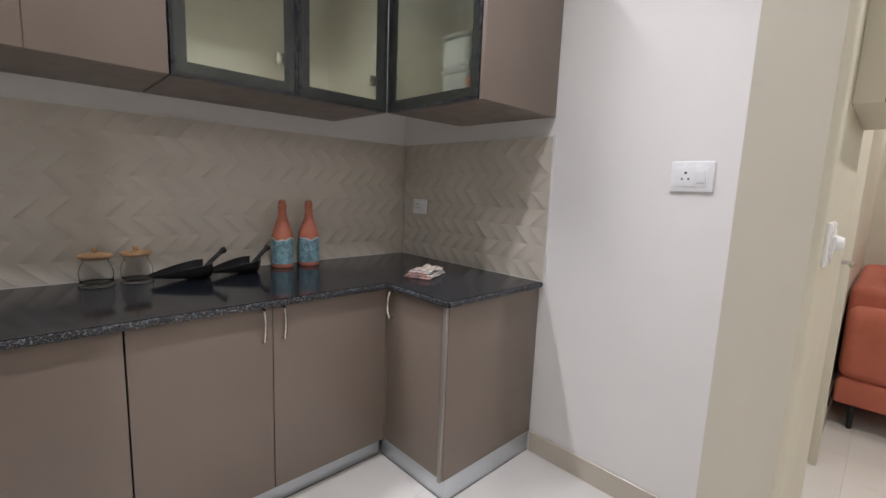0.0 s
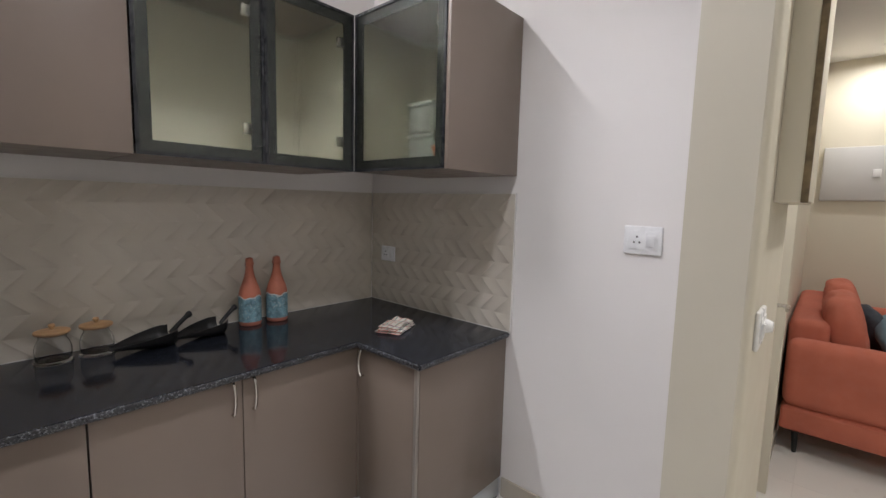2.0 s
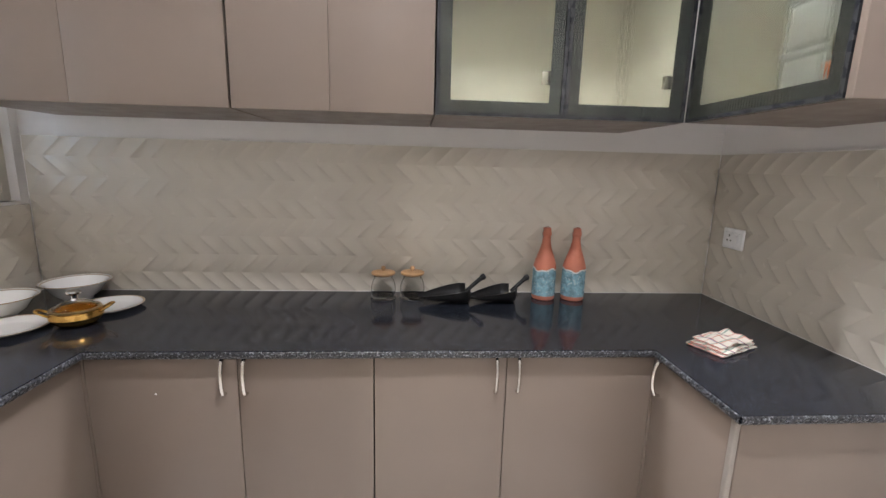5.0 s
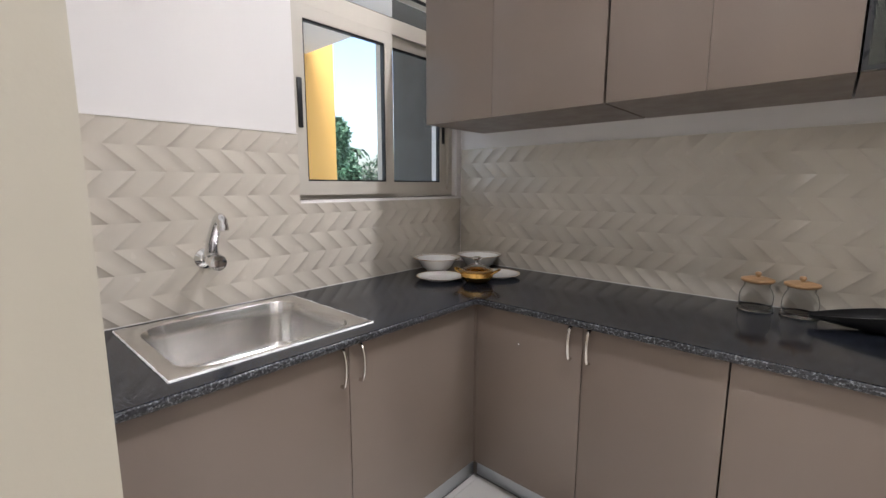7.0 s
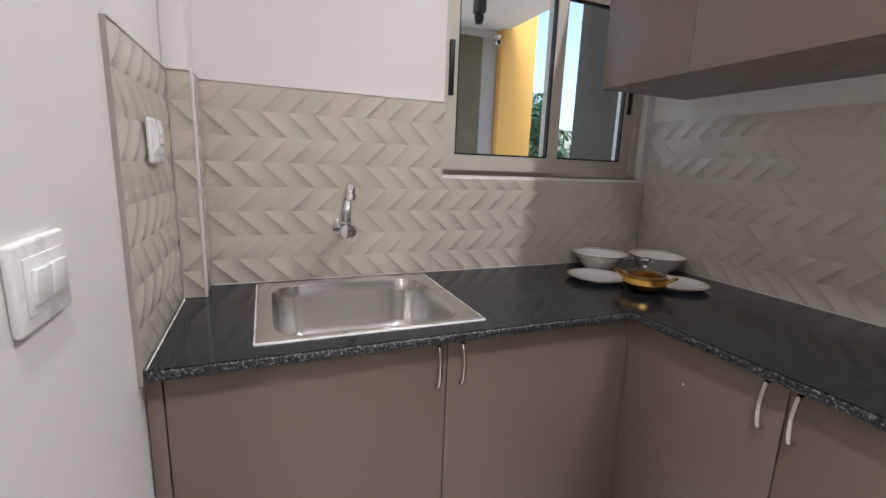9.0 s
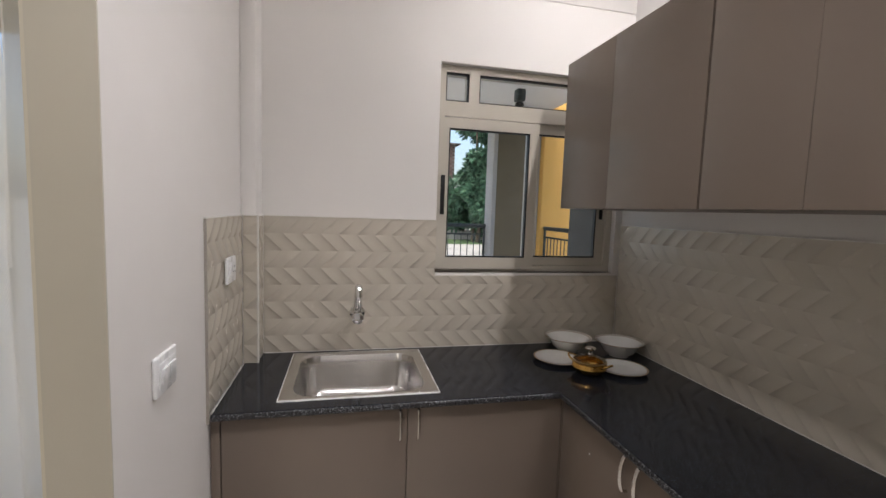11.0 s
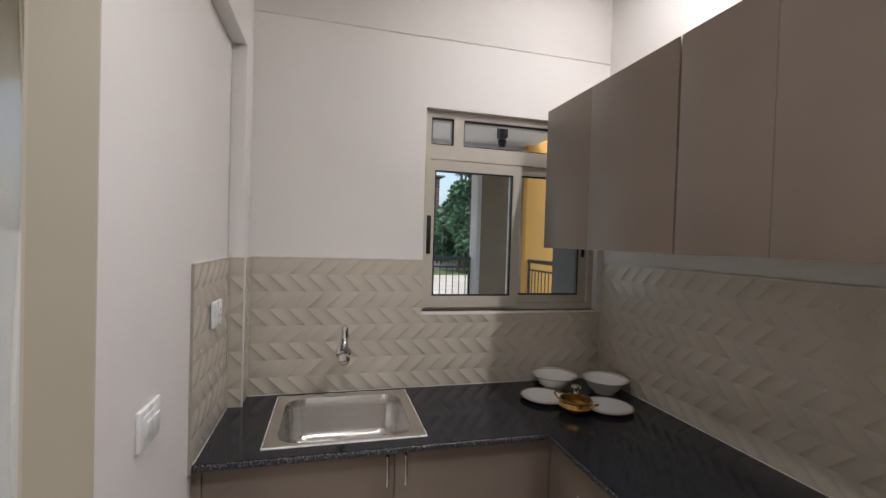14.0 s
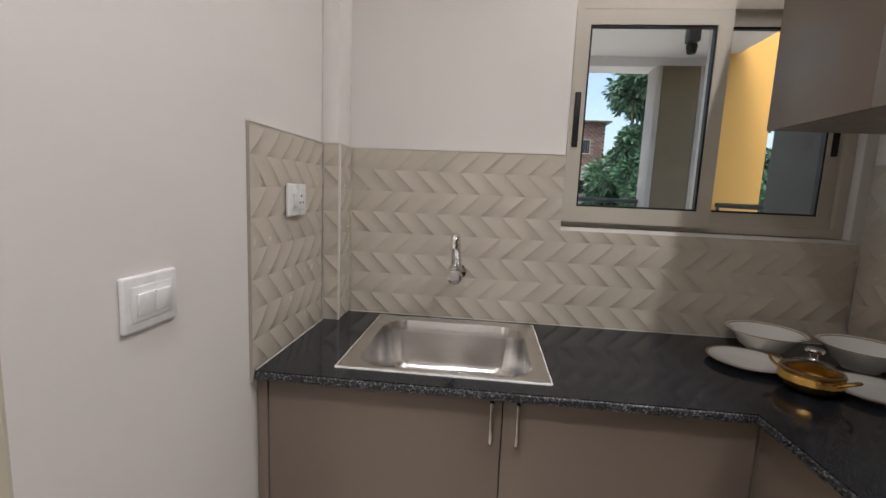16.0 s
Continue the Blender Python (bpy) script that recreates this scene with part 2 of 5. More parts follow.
def tube(points, radius, steps=12, bm=None, closed_ends=True, squash=1.0):
    """A round bar along points; radius may be a list."""
    bm = bm or bmesh.new()
    pts = [Vector(p) for p in points]
    rad = radius if isinstance(radius, (list, tuple)) else [radius] * len(pts)
    rings, side = [], None
    for i, p in enumerate(pts):
        d = (pts[min(i + 1, len(pts) - 1)] - pts[max(i - 1, 0)]).normalized()
        if side is None:
            side = d.orthogonal().normalized()
        side = (side - d * side.dot(d)).normalized()
        up = d.cross(side)
        rings.append([bm.verts.new(p + rad[i] * (math.cos(2 * math.pi * k / steps) * side + squash * math.sin(2 * math.pi * k / steps) * up)) for k in range(steps)])
    for a, b in zip(rings, rings[1:]):
        for k in range(steps):
            bm.faces.new([a[k], a[(k + 1) % steps], b[(k + 1) % steps], b[k]])
    if closed_ends:
        bm.faces.new(rings[0][::-1])
        bm.faces.new(rings[-1])
    return bm


def bend(points, n=6):
    """A smooth run through control points (Catmull-Rom)."""
    p = [Vector(q) for q in points]
    p = [2 * p[0] - p[1]] + p + [2 * p[-1] - p[-2]]
    out = []
    for i in range(1, len(p) - 2):
        for k in range(n):
            t = k / n
            a, b, c, d = p[i - 1:i + 3]
            out.append(0.5 * (2 * b + (c - a) * t + (2 * a - 5 * b + 4 * c - d) * t * t + (3 * b - a - 3 * c + d) * t ** 3))
    return out + [p[-2]]


def cushion(sx, sy, sz, n=14, puff=0.5, seed=0):
    """A stuffed cushion: a rounded block whose faces swell."""
    bm = bmesh.new()
    bmesh.ops.create_cube(bm, size=2)
    bmesh.ops.subdivide_edges(bm, edges=bm.edges[:], cuts=n, use_grid_fill=True)
    for v in bm.verts:
        x, y, z = v.co
        e = 5.0
        r = (abs(x) ** e + abs(y) ** e + abs(z) ** e) ** (1 / e)
        x, y, z = x / r, y / r, z / r
        swell = 1 + puff * 0.25 * ((1 - x * x) * (1 - y * y) + (1 - x * x) * (1 - z * z) + (1 - y * y) * (1 - z * z) - 1)
        w = 0.012 * noise.noise(Vector((x * 2.2 + seed, y * 2.2, z * 2.2)))
        v.co = Vector((x * sx / 2, y * sy / 2, z * sz / 2)) * swell + Vector((w, w, w))
    return bm


# ---- the shell ----
XW, XE, YN, YS, YS2 = -0.385, 2.645, 3.43, 1.472, 1.36    # kitchen faces: west, east, north, south; the south wall's far face
YE = 1.402                                                  # living-room face of the wall beyond the doorway
JL, JR, LINTEL = 0.838, 1.742, 2.3                           # doorway
XF, YB = 5.95, -2.9                                         # living room: far wall, back wall
WY0, WY1, WZ0, WZ1 = 2.365, 3.39, 1.232, 2.285             # kitchen window opening
TOP, TOPLO = 0.845, 0.821                                   # worktop
TILETOP = 1.50


def structure(name, bm, mat, label, category="wall", smooth=False):
    return tagged(link(name, bm, mat, None, smooth), label, category, "", "structure")


wall_north = structure("wall_north", box(-0.62, 2.76, YN, YN + 0.15, -0.05, 3.3), PAINT, "white painted wall behind the long worktop")
wall_west = structure("wall_west", cells([1.3, WY0, WY1, YN], [-0.05, WZ0, WZ1, 3.3], lambda i, j: not (i == 1 and j == 1), XW - 0.2, XW, "x"), PAINT, "white painted wall with a window over the sink")
wall_east = structure("wall_east", box(XE, XE + 0.115, YE, YN, -0.05, 3.3), PAINT, "white painted kitchen wall with a socket")
wall_south = structure("wall_south", cells([XW, JL, JR], [-0.05, LINTEL, 3.3], lambda i, j: not (i == 1 and j == 0), YS2, YS, "y"), [PAINT], "thin painted wall with an open doorway")
wall_south_end = structure("wall_south_end", box(JR, XE, YE, YS, -0.05, 3.3), PAINT, "thin painted wall beside the doorway")
nib = structure("door_nib", box(JR - 0.003, JR + 0.045, YS2 + 0.004, YE - 0.007, 0, 3.0, bevel=0.012, seg=4), CREAM, "rounded cream plaster edge of the doorway", "door lining", True)
# cream facing of the doorway and of the living-room side
trim_l = structure("door_lining", box(JL, JL + 0.004, YS2, YS, 0, LINTEL), LINING, "cream painted doorway side", "door lining")
trim_r = structure("door_lining", box(JR - 0.004, JR, YE - 0.028, YS, 0, LINTEL), LINING, "cream painted doorway side", "door lining")
skin_l = structure("wall_skin", box(-0.6, JL + 0.004, YS2 - 0.006, YS2, 0, 3.0), CREAM, "cream painted living room wall")
skin_r = structure("wall_skin", box(JR, XE + 0.115, YE - 0.006, YE, 0, 3.0), CREAM, "cream painted living room wall")
skin_t = structure("wall_skin", box(JL + 0.004, JR - 0.004, YS2 - 0.006, YS2, LINTEL, 3.0), CREAM, "cream painted wall over the doorway")
column = structure("corner_column", box(XW, -0.245, YS, 1.535, 0, 3.2, bevel=0.006), PAINT, "white painted corner column", "column", True)
beam_south = structure("beam_south", box(-0.245, XE, YS, 1.535, 2.42, 3.2, bevel=0.006), PAINT, "white painted beam along the ceiling", "beam", True)
beam_west = structure("beam_west", box(XW, XW + 0.005, 1.535, YN, 2.64, 3.2, bevel=0.0045), PAINT, "white painted beam above the window", "beam", True)
ceiling = structure("ceiling", box(-0.6, 2.76, 1.3, 3.58, CEIL, CEIL + 0.12), CEILING, "white kitchen ceiling", "ceiling")
slab = structure("floor", box(-0.6, XF + 0.1, YB - 0.1, YN + 0.15, -0.12, -0.009), GROUT, "floor of large polished pale tiles", "floor")

# living room
ceiling2 = structure("ceiling_living", cells([-0.585, 2.765, XF], [YB, YS2 - 0.007, 1.435], lambda i, j: i == 1 or j == 0, CEIL2, CEIL2 + 0.12, "z"), CEILING, "white living room ceiling", "ceiling")
wall_far = structure("wall_far", box(XF, XF + 0.15, YB, 1.9, -0.05, 2.9), CREAM, "cream wall behind the sofa with a metal box")
wall_back = structure("wall_back", box(-0.6, XF + 0.15, YB - 0.15, YB, -0.05, 2.9), CREAM, "plain cream living room wall")
wall_recess = structure("wall_recess", cells([XE + 0.115, 2.84, 3.66, XF], [-0.05, 2.08, 2.9], lambda i, j: not (i == 1 and j == 0), 1.435, 1.6, "y"), CREAM, "cream living room wall with a doorway")
wall_west2 = structure("wall_living_west", cells([YB, -0.5, 0.9, 1.3], [-0.05, 0.12, 2.3, 2.9], lambda i, j: not (i == 1 and j == 1), XW - 0.2, XW, "x"), CREAM, "cream living room wall with a curtained glass door")


def skirting(name, x0, x1, y0, y1, label="beige tile skirting"):
    return structure(name, box(x0, x1, y0, y1, -0.004, 0.1, bevel=0.003, seg=1), [material("skirting", (0.5, 0.45, 0.37), 0.2, vary=0.03, scale=4)], label, "skirting")


skirting("baseboard", XE - 0.011, XE, YS, 2.395)
skirting("baseboard", JR, XE - 0.011, YS, YS + 0.011)
skirting("baseboard", 0.26, JL, YS, YS + 0.011)
skirting("baseboard", JR + 0.046, XE + 0.115, YE - 0.017, YE - 0.006)
skirting("baseboard", XF - 0.011, XF, YB, 1.435)
skirting("baseboard", 3.72, XF - 0.011, 1.424, 1.435)

# ---- doors and windows ----


def inner_door():
    d = tagged(thing("door_1", (2.84, 1.435, 0), "white flush door in a cream frame beside the sofa", "door"), kind="structure")
    bm = bmesh.new()
    for x0, x1, z0, z1 in ((0, 0.06, 0, 2.08), (0.76, 0.82, 0, 2.08), (0.06, 0.76, 2.02, 2.08)):
        add_box(bm, x0, x1, -0.025, 0.11, z0, z1, bevel=0.004)
    part("door_frame", bm, CREAM, d)
    leaf = part("door_leaf", box(0.062, 0.758, 0.02, 0.058, 0.008, 2.018, bevel=0.002), PAINT, d)
    part("door_handle", tube(bend([(0.7, 0.02, 1.0), (0.7, -0.03, 1.0), (0.66, -0.035, 1.0), (0.6, -0.035, 1.0)], 4), 0.009), NICKEL, leaf, "satin metal lever")


inner_door()


def kitchen_window():
    w = tagged(thing("window_1", (XW - 0.035, WY0, WZ0), "grey-beige sliding window with two top lights", "window"), kind="structure")
    W, H = WY1 - WY0, WZ1 - WZ0
    T0, T1 = 0.80, 0.875          # transom between the sashes and the top lights

    def ring(y0, y1, z0, z1, a, x0, x1, b=None, bottom=None):
        b, bottom = b or a, bottom or a
        return cells([y0, y0 + a, y1 - b, y1], [z0, z0 + bottom, z1 - a, z1], lambda i, j: not (i == 1 and j == 1), x0, x1, "x")

    fr = cells([0.002, 0.036, 0.158, 0.212, W - 0.036, W - 0.002], [0.002, 0.036, T0, T1, H - 0.036, H - 0.002], lambda i, j: i in (0, 4) or j in (0, 2, 4) or (i == 2 and j == 3), -0.09, 0.0, "x")
    part("window_frame", fr, UPVC, w)
    for y0, y1 in ((0.036, 0.158), (0.212, W - 0.036)):
        bead = ring(y0, y1, T1, H - 0.036, 0.007, -0.03, -0.008)
        part("glazing_bead", bead, RUBBER, w)
        g = part("pane", box(-0.024, -0.02, y0 + 0.007, y1 - 0.007, T1 + 0.007, H - 0.043), PANE, w, smooth=False)
        g.visible_shadow = False
    # sliding sashes: the near one stands proud of the frame
    for name, y0, y1, x0, x1, z1 in (("near", 0.004, 0.545, -0.012, 0.022, 0.79), ("rear", 0.50, W - 0.036, -0.052, -0.018, 0.80)):
        s = part("sash", ring(y0, y1, 0.02, z1, 0.052, x0, x1, 0.05, 0.06), UPVC, w)
        part("glazing_bead", ring(y0 + 0.05, y1 - 0.048, 0.078, z1 - 0.05, 0.009, x0 + 0.008, x1 - 0.004), RUBBER, s)
        g = part("pane", box(x0 + 0.015, x0 + 0.019, y0 + 0.055, y1 - 0.053, 0.083, z1 - 0.055), PANE, s, smooth=False)
        g.visible_shadow = False
        hy = y0 + 0.026 if name == "near" else y1 - 0.026
        part("sash_handle", box(x1 - 0.001, x1 + 0.006, hy - 0.011, hy + 0.011, 0.30, 0.50, bevel=0.003), RUBBER, s, "black recessed pull")
    part("window_sill", box(-0.1, 0.028, -0.004, W + 0.01, -0.012, 0.0, bevel=0.003), [TILE], w, "thin pale sill strip")


kitchen_window()


def balcony_window():
    w = tagged(thing("window_2", (XW - 0.1, -0.5, 0.12), "tall sliding glass door behind a sheer curtain", "window"), kind="structure")
    bm = cells([0.001, 0.06, 0.67, 0.73, 1.34, 1.399], [0.001, 0.06, 2.12, 2.179], lambda i, j: i in (0, 2, 4) or j in (0, 2), -0.03, 0.03, "x")
    part("window_frame", bm, UPVC, w)
    for y0 in (0.06, 0.73):
        g = part("pane", box(-0.003, 0.003, y0, y0 + 0.61, 0.06, 2.12), PANE, w, smooth=False)
        g.visible_shadow = False


balcony_window()

# ---- worktop and cabinets ----
CX, CX2, CY, CEND = 0.25, 2.033, 2.765, 2.385    # worktop's front edges and its free end
SX0, SX1, SY0, SY1 = -0.335, 0.185, 1.685, 2.282  # sink


def jagged_edge(bm, a, b, out, n):
    """A chiselled stone edge from a to b, that bulges along out."""
    rows = []
    for i in range(n + 1):
        p = Vector(a).lerp(Vector(b), i / n)
        row = []
        for k in range(6):
            z = TOPLO - 0.002 + (TOP - TOPLO + 0.0015) * k / 5
            d = 0.0055 * math.sin(math.pi * (k + 0.4) / 5.8) + 0.0022 * noise.noise(Vector((p.x * 90, p.y * 90, z * 110))) + 0.0012 * random.uniform(-1, 1)
            row.append(bm.verts.new(p + Vector(out) * (d if 0 < k < 5 else (-0.004 if k == 5 else 0.0)) + Vector((0, 0, z))))
        rows.append(row)
    for r, s in zip(rows, rows[1:]):
        for k in range(5):
            bm.faces.new([r[k], s[k], s[k + 1], r[k + 1]])


def worktop():
    w = thing("worktop", (0, 0, 0), "polished black speckled granite worktop with rough edges", "worktop")
    xs = [XW + 0.012, SX0 + 0.02, SX1 - 0.02, CX, CX2, XE - 0.012]
    ys = [YS + 0.012, SY0 + 0.02, SY1 - 0.02, CEND, CY, YN - 0.012]

    def solid(i, j):
        if i == 1 and j == 1:
            return False
        return i <= 2 or j == 4 or (i == 4 and j >= 3)

    part("slab", cells(xs, ys, solid, TOPLO, TOP, "z"), GRANITE, w, smooth=False)
    bm = bmesh.new()
    jagged_edge(bm, (CX, YS + 0.012, 0), (CX, CY, 0), (1, 0, 0), 150)
    jagged_edge(bm, (CX, CY, 0), (CX2, CY, 0), (0, -1, 0), 210)
    jagged_edge(bm, (CX2, CY, 0), (CX2, CEND, 0), (-1, 0, 0), 50)
    jagged_edge(bm, (CX2, CEND, 0), (XE - 0.012, CEND, 0), (0, -1, 0), 80)
    bmesh.ops.recalc_face_normals(bm, faces=bm.faces[:])
    part("edge", bm, GRANITE_EDGE, w, "rough chiselled stone edge", smooth=False)
    for p, q in (((XW + 0.014, YN - 0.0145), (XE - 0.014, YN - 0.0145)), ((XE - 0.0145, YN - 0.014), (XE - 0.0145, CEND)), ((XW + 0.0145, 1.55), (XW + 0.0145, YN - 0.014)), ((-0.23, YS + 0.0145), (0.25, YS + 0.0145))):
        pts = [Vector((*p, TOP + 0.001)).lerp(Vector((*q, TOP + 0.001)), i / 40) for i in range(41)]
        part("caulk_line", tube(pts, [random.uniform(0.0012, 0.0026) for v in pts], 6), GROUT, w, "white caulk line along the tiles")


worktop()


def bow_handle(length=0.12):
    """A satin bow handle, upright, standing off along -y."""
    pts = bend([(0, 0.002, -length / 2), (0, -0.016, -length / 2 + 0.004), (0, -0.026, -length / 4), (0, -0.029, 0), (0, -0.026, length / 4), (0, -0.016, length / 2 - 0.004), (0, 0.002, length / 2)], 4)
    return tube(pts, [0.0065 if 2 < i < len(pts) - 3 else 0.0058 for i in range(len(pts))], 10, squash=0.8)


def base_cabinet(at, width, doors, label, depth=0.6, body_top=TOPLO - 0.001):
    """A base unit: its front looks along -y, and its near lower corner is the origin. doors: (x0, x1, handle x or None)."""
    c = thing("base_cabinet", at, label, "cabinet", "kitchen base units")
    part("body", box(0.003, width - 0.003, 0.019, depth, 0.1, body_top), CARCASS, c, smooth=False)
    for x0, x1, hx in doors:
        d = part("door", box(x0 + 0.0015, x1 - 0.0015, 0, 0.018, 0.104, TOPLO - 0.006, bevel=0.0015), LAMINATE, c)
        if hx is not None:
            part("handle", bow_handle(), NICKEL, d, "satin nickel bow handle", at=pose(hx, 0, 0.75))
    return c


def plinth(at, width, label="brushed aluminium plinth strip under the base units"):
    p = thing("plinth", at, label, "plinth", "plinths")
    part("strip", box(0, width, 0, 0.012, 0.002, 0.098, bevel=0.002), ALU, p)
    part("seal", box(0, width, -0.003, 0.0, 0.001, 0.006), GASKET, p, "grey rubber seal", smooth=False)


FY, FXW, FXE = CY + 0.026, CX - 0.026, CX2 + 0.022     # planes of the cabinet fronts
taupe = "taupe laminate base cabinet with two doors under the worktop"
unit = base_cabinet(pose(0.229, FY, 0), 1.1145 - 0.229, [(0.0, 0.459, 0.418), (0.459, 0.8855, 0.485)], taupe)
part("chip_mark", lathe([(0, 0.0), (0.0035, 0.0), (0.003, 0.0008), (0, 0.001)], 10), PLASTIC, unit, "small pale chip mark", at=pose(0.205, 0, 0.69, 90, 0, 0))
base_cabinet(pose(1.1165, FY, 0), 2.05 - 1.1165, [(0.0, 0.4325, 0.3965), (0.4325, 0.9335, 0.4695)], taupe)
base_cabinet(pose(FXW, 1.507, 0, 0, 0, 90), 2.787 - 1.507, [(0.0, 0.647, 0.618), (0.647, 1.28, 0.686)], "taupe laminate sink cabinet with two doors", 0.58, 0.6)
base_cabinet(pose(FXE, FY - 0.006, 0, 0, 0, -90), 2.785 - 2.421, [(0.0, 0.364, 0.034)], "narrow taupe base cabinet at the end of the worktop", 0.57)
for x0, x1, y0 in ((2.0495, 2.064, 2.7865), (0.213, 0.2275, 2.7895)):
    f = thing("corner_filler", (0, 0, 0), "thin taupe filler strip in the cabinet corner", "cabinet panel", "corner fillers")
    part("strip", box(x0, x1, y0, y0 + 0.014, 0.1, TOPLO - 0.002), LAMINATE, f, smooth=False)
end = thing("end_panel", (FXE, CEND + 0.018, 0), "taupe laminate end panel beside the white wall", "cabinet panel")
part("board", box(0.0, XE - FXE - 0.002, 0, 0.018, 0.1, TOPLO - 0.001, bevel=0.0015), LAMINATE, end)
part("corner_post", box(-0.016, -0.002, 0, 0.018, 0.1, TOPLO - 0.001, bevel=0.003), CORNER, end, "dull metal corner strip")
side = thing("filler_panel", (0.2, YS + 0.003, 0), "taupe filler board between sink cabinet and wall", "cabinet panel")
part("board", box(-0.56, 0.024, 0, 0.03, 0.002, TOPLO - 0.001, bevel=0.0015), LAMINATE, side)
plinth(pose(0.205, 2.842, 0), 1.86)
plinth(pose(0.19, 1.507, 0, 0, 0, 90), 1.33)
plinth(pose(2.075, 2.84, 0, 0, 0, -90), 0.425)
plinth(pose(2.068, 2.405, 0), XE - 2.068 - 0.012)

# wall cabinets
UZ0, UZ1, UY, UX = 1.583, 2.277, 2.962, 2.158


def glazed_door(parent, w, h, clear=True):
    """A door in the x-z plane, looking along -y: dark frame, dark glass border, fluted glass."""
    a, b = 0.012, 0.05
    ring = lambda i, j: not (i == 1 and j == 1)
    d = part("door", cells([0.001, a, w - a, w - 0.001], [0.001, a, h - a, h - 0.001], ring, -0.004, 0.018, "y"), BLACKALU, parent, "black framed fluted glass door", smooth=False)
    part("border", cells([a, b, w - b, w - a], [a, b, h - b, h - a], ring, 0.0043, 0.012, "y"), DARKGLASS, d, "dark border behind the glass", smooth=False)
    bm = bmesh.new()
    n = int((w - 2 * a) / 0.0021)
    front, back = [], []
    for i in range(n + 1):
        x = a + (w - 2 * a) * i / n
        y = -0.0005 - 0.001 * abs(math.sin(math.pi * i / 5))
        front.append([bm.verts.new((x, y, z)) for z in (a, h - a)])
        back.append([bm.verts.new((x, 0.004, z)) for z in (a, h - a)])
    for i in range(n):
        bm.faces.new([front[i][0], front[i + 1][0], front[i + 1][1], front[i][1]])
        bm.faces.new([back[i][1], back[i + 1][1], back[i + 1][0], back[i][0]])
    for i in (0, n):
        bm.faces.new([front[i][0], front[i][1], back[i][1], back[i][0]])
    bmesh.ops.recalc_face_normals(bm, faces=bm.faces[:])
    g = part("glass", bm, FLUTED, d, "fluted glass pane")
    g.visible_shadow = not clear
    for z in (0.11, h - 0.15):
        hb = box(w - 0.075, w - 0.045, 0.018, 0.032, z, z + 0.045, bevel=0.004)
        part("hinge", hb, NICKEL, d)
    return d


def wall_cabinet(at, width, splits, label, glazed=False, depth=0.45):
    c = thing("wall_cabinet", at, label, "cabinet", "kitchen wall units")
    h = UZ1 - UZ0
    if glazed:
        t = 0.018
        part("body", cells([0.002, t, width - t, width - 0.002], [0, t, h - t, h], lambda i, j: not (i == 1 and j == 1), 0.02, depth, "y"), LAMINATE, c, smooth=False)
        part("back_panel", box(t, width - t, depth - 0.01, depth - 0.004, t, h - t), INSIDE, c, "off-white cabinet back", smooth=False)
        for x in (t + 0.001, width - t - 0.003):
            part("side_lining", box(x, x + 0.002, 0.022, depth - 0.011, t + 0.004, h - t - 0.001), INSIDE, c, "off-white cabinet inside", smooth=False)
        part("bottom_lining", box(t + 0.001, width - t - 0.001, 0.022, depth - 0.011, t + 0.0005, t + 0.003), INSIDE, c, "off-white cabinet inside", smooth=False)
    else:
        part("body", box(0.002, width - 0.002, 0.019, depth, 0, h), LAMINATE, c, smooth=False)
    for x0, x1 in zip(splits, splits[1:]):
        if glazed:
            g = glazed_door(c, x1 - x0, h, len(splits) > 2)
            g.matrix_basis = pose(x0, 0, 0)
        else:
            part("door", box(x0 + (0.0015 if x0 == 0 else 0.0006), x1 - (0.0015 if x1 == width else 0.0006), 0, 0.018, 0.0, h, bevel=0.0009), LAMINATE, c)
    return c


D = YN - UY - 0.004
wall_cabinet(pose(-0.22, UY, UZ0), 0.866, [0, 0.385, 0.866], "taupe laminate wall cabinet beside the window", depth=D)
wall_cabinet(pose(0.652, UY, UZ0), 0.647, [0, 0.31, 0.647], "taupe laminate wall cabinet with two doors", depth=D)
wall_cabinet(pose(1.302, UY, UZ0), 0.85, [0, 0.43, 0.85], "wall cabinet with black framed fluted glass doors", True, depth=D)
wall_cabinet(pose(UX, UY - 0.004, UZ0, 0, 0, -90), 0.556, [0, 0.556], "wall cabinet with one fluted glass door at the wall", True, depth=XE - UX - 0.004)
uend = thing("end_panel", (UX, 2.383, UZ0), "taupe laminate end panel of the wall cabinet", "cabinet panel")
part("board", box(0.0, XE - UX - 0.002, 0, 0.018, -0.001, UZ1 - UZ0, bevel=0.0015), LAMINATE, uend)


def container(at, sx, sy, sz, mat, label):
    c = thing("storage_box", at, label, "box", "boxes in the cabinet")
    part("body", box(-sx / 2, sx / 2, -sy / 2, sy / 2, 0, sz * 0.86, bevel=0.012, seg=3), mat, c)
    part("lid", box(-sx / 2 - 0.004, sx / 2 + 0.004, -sy / 2 - 0.004, sy / 2 + 0.004, sz * 0.87, sz, bevel=0.006, seg=2), mat, c)


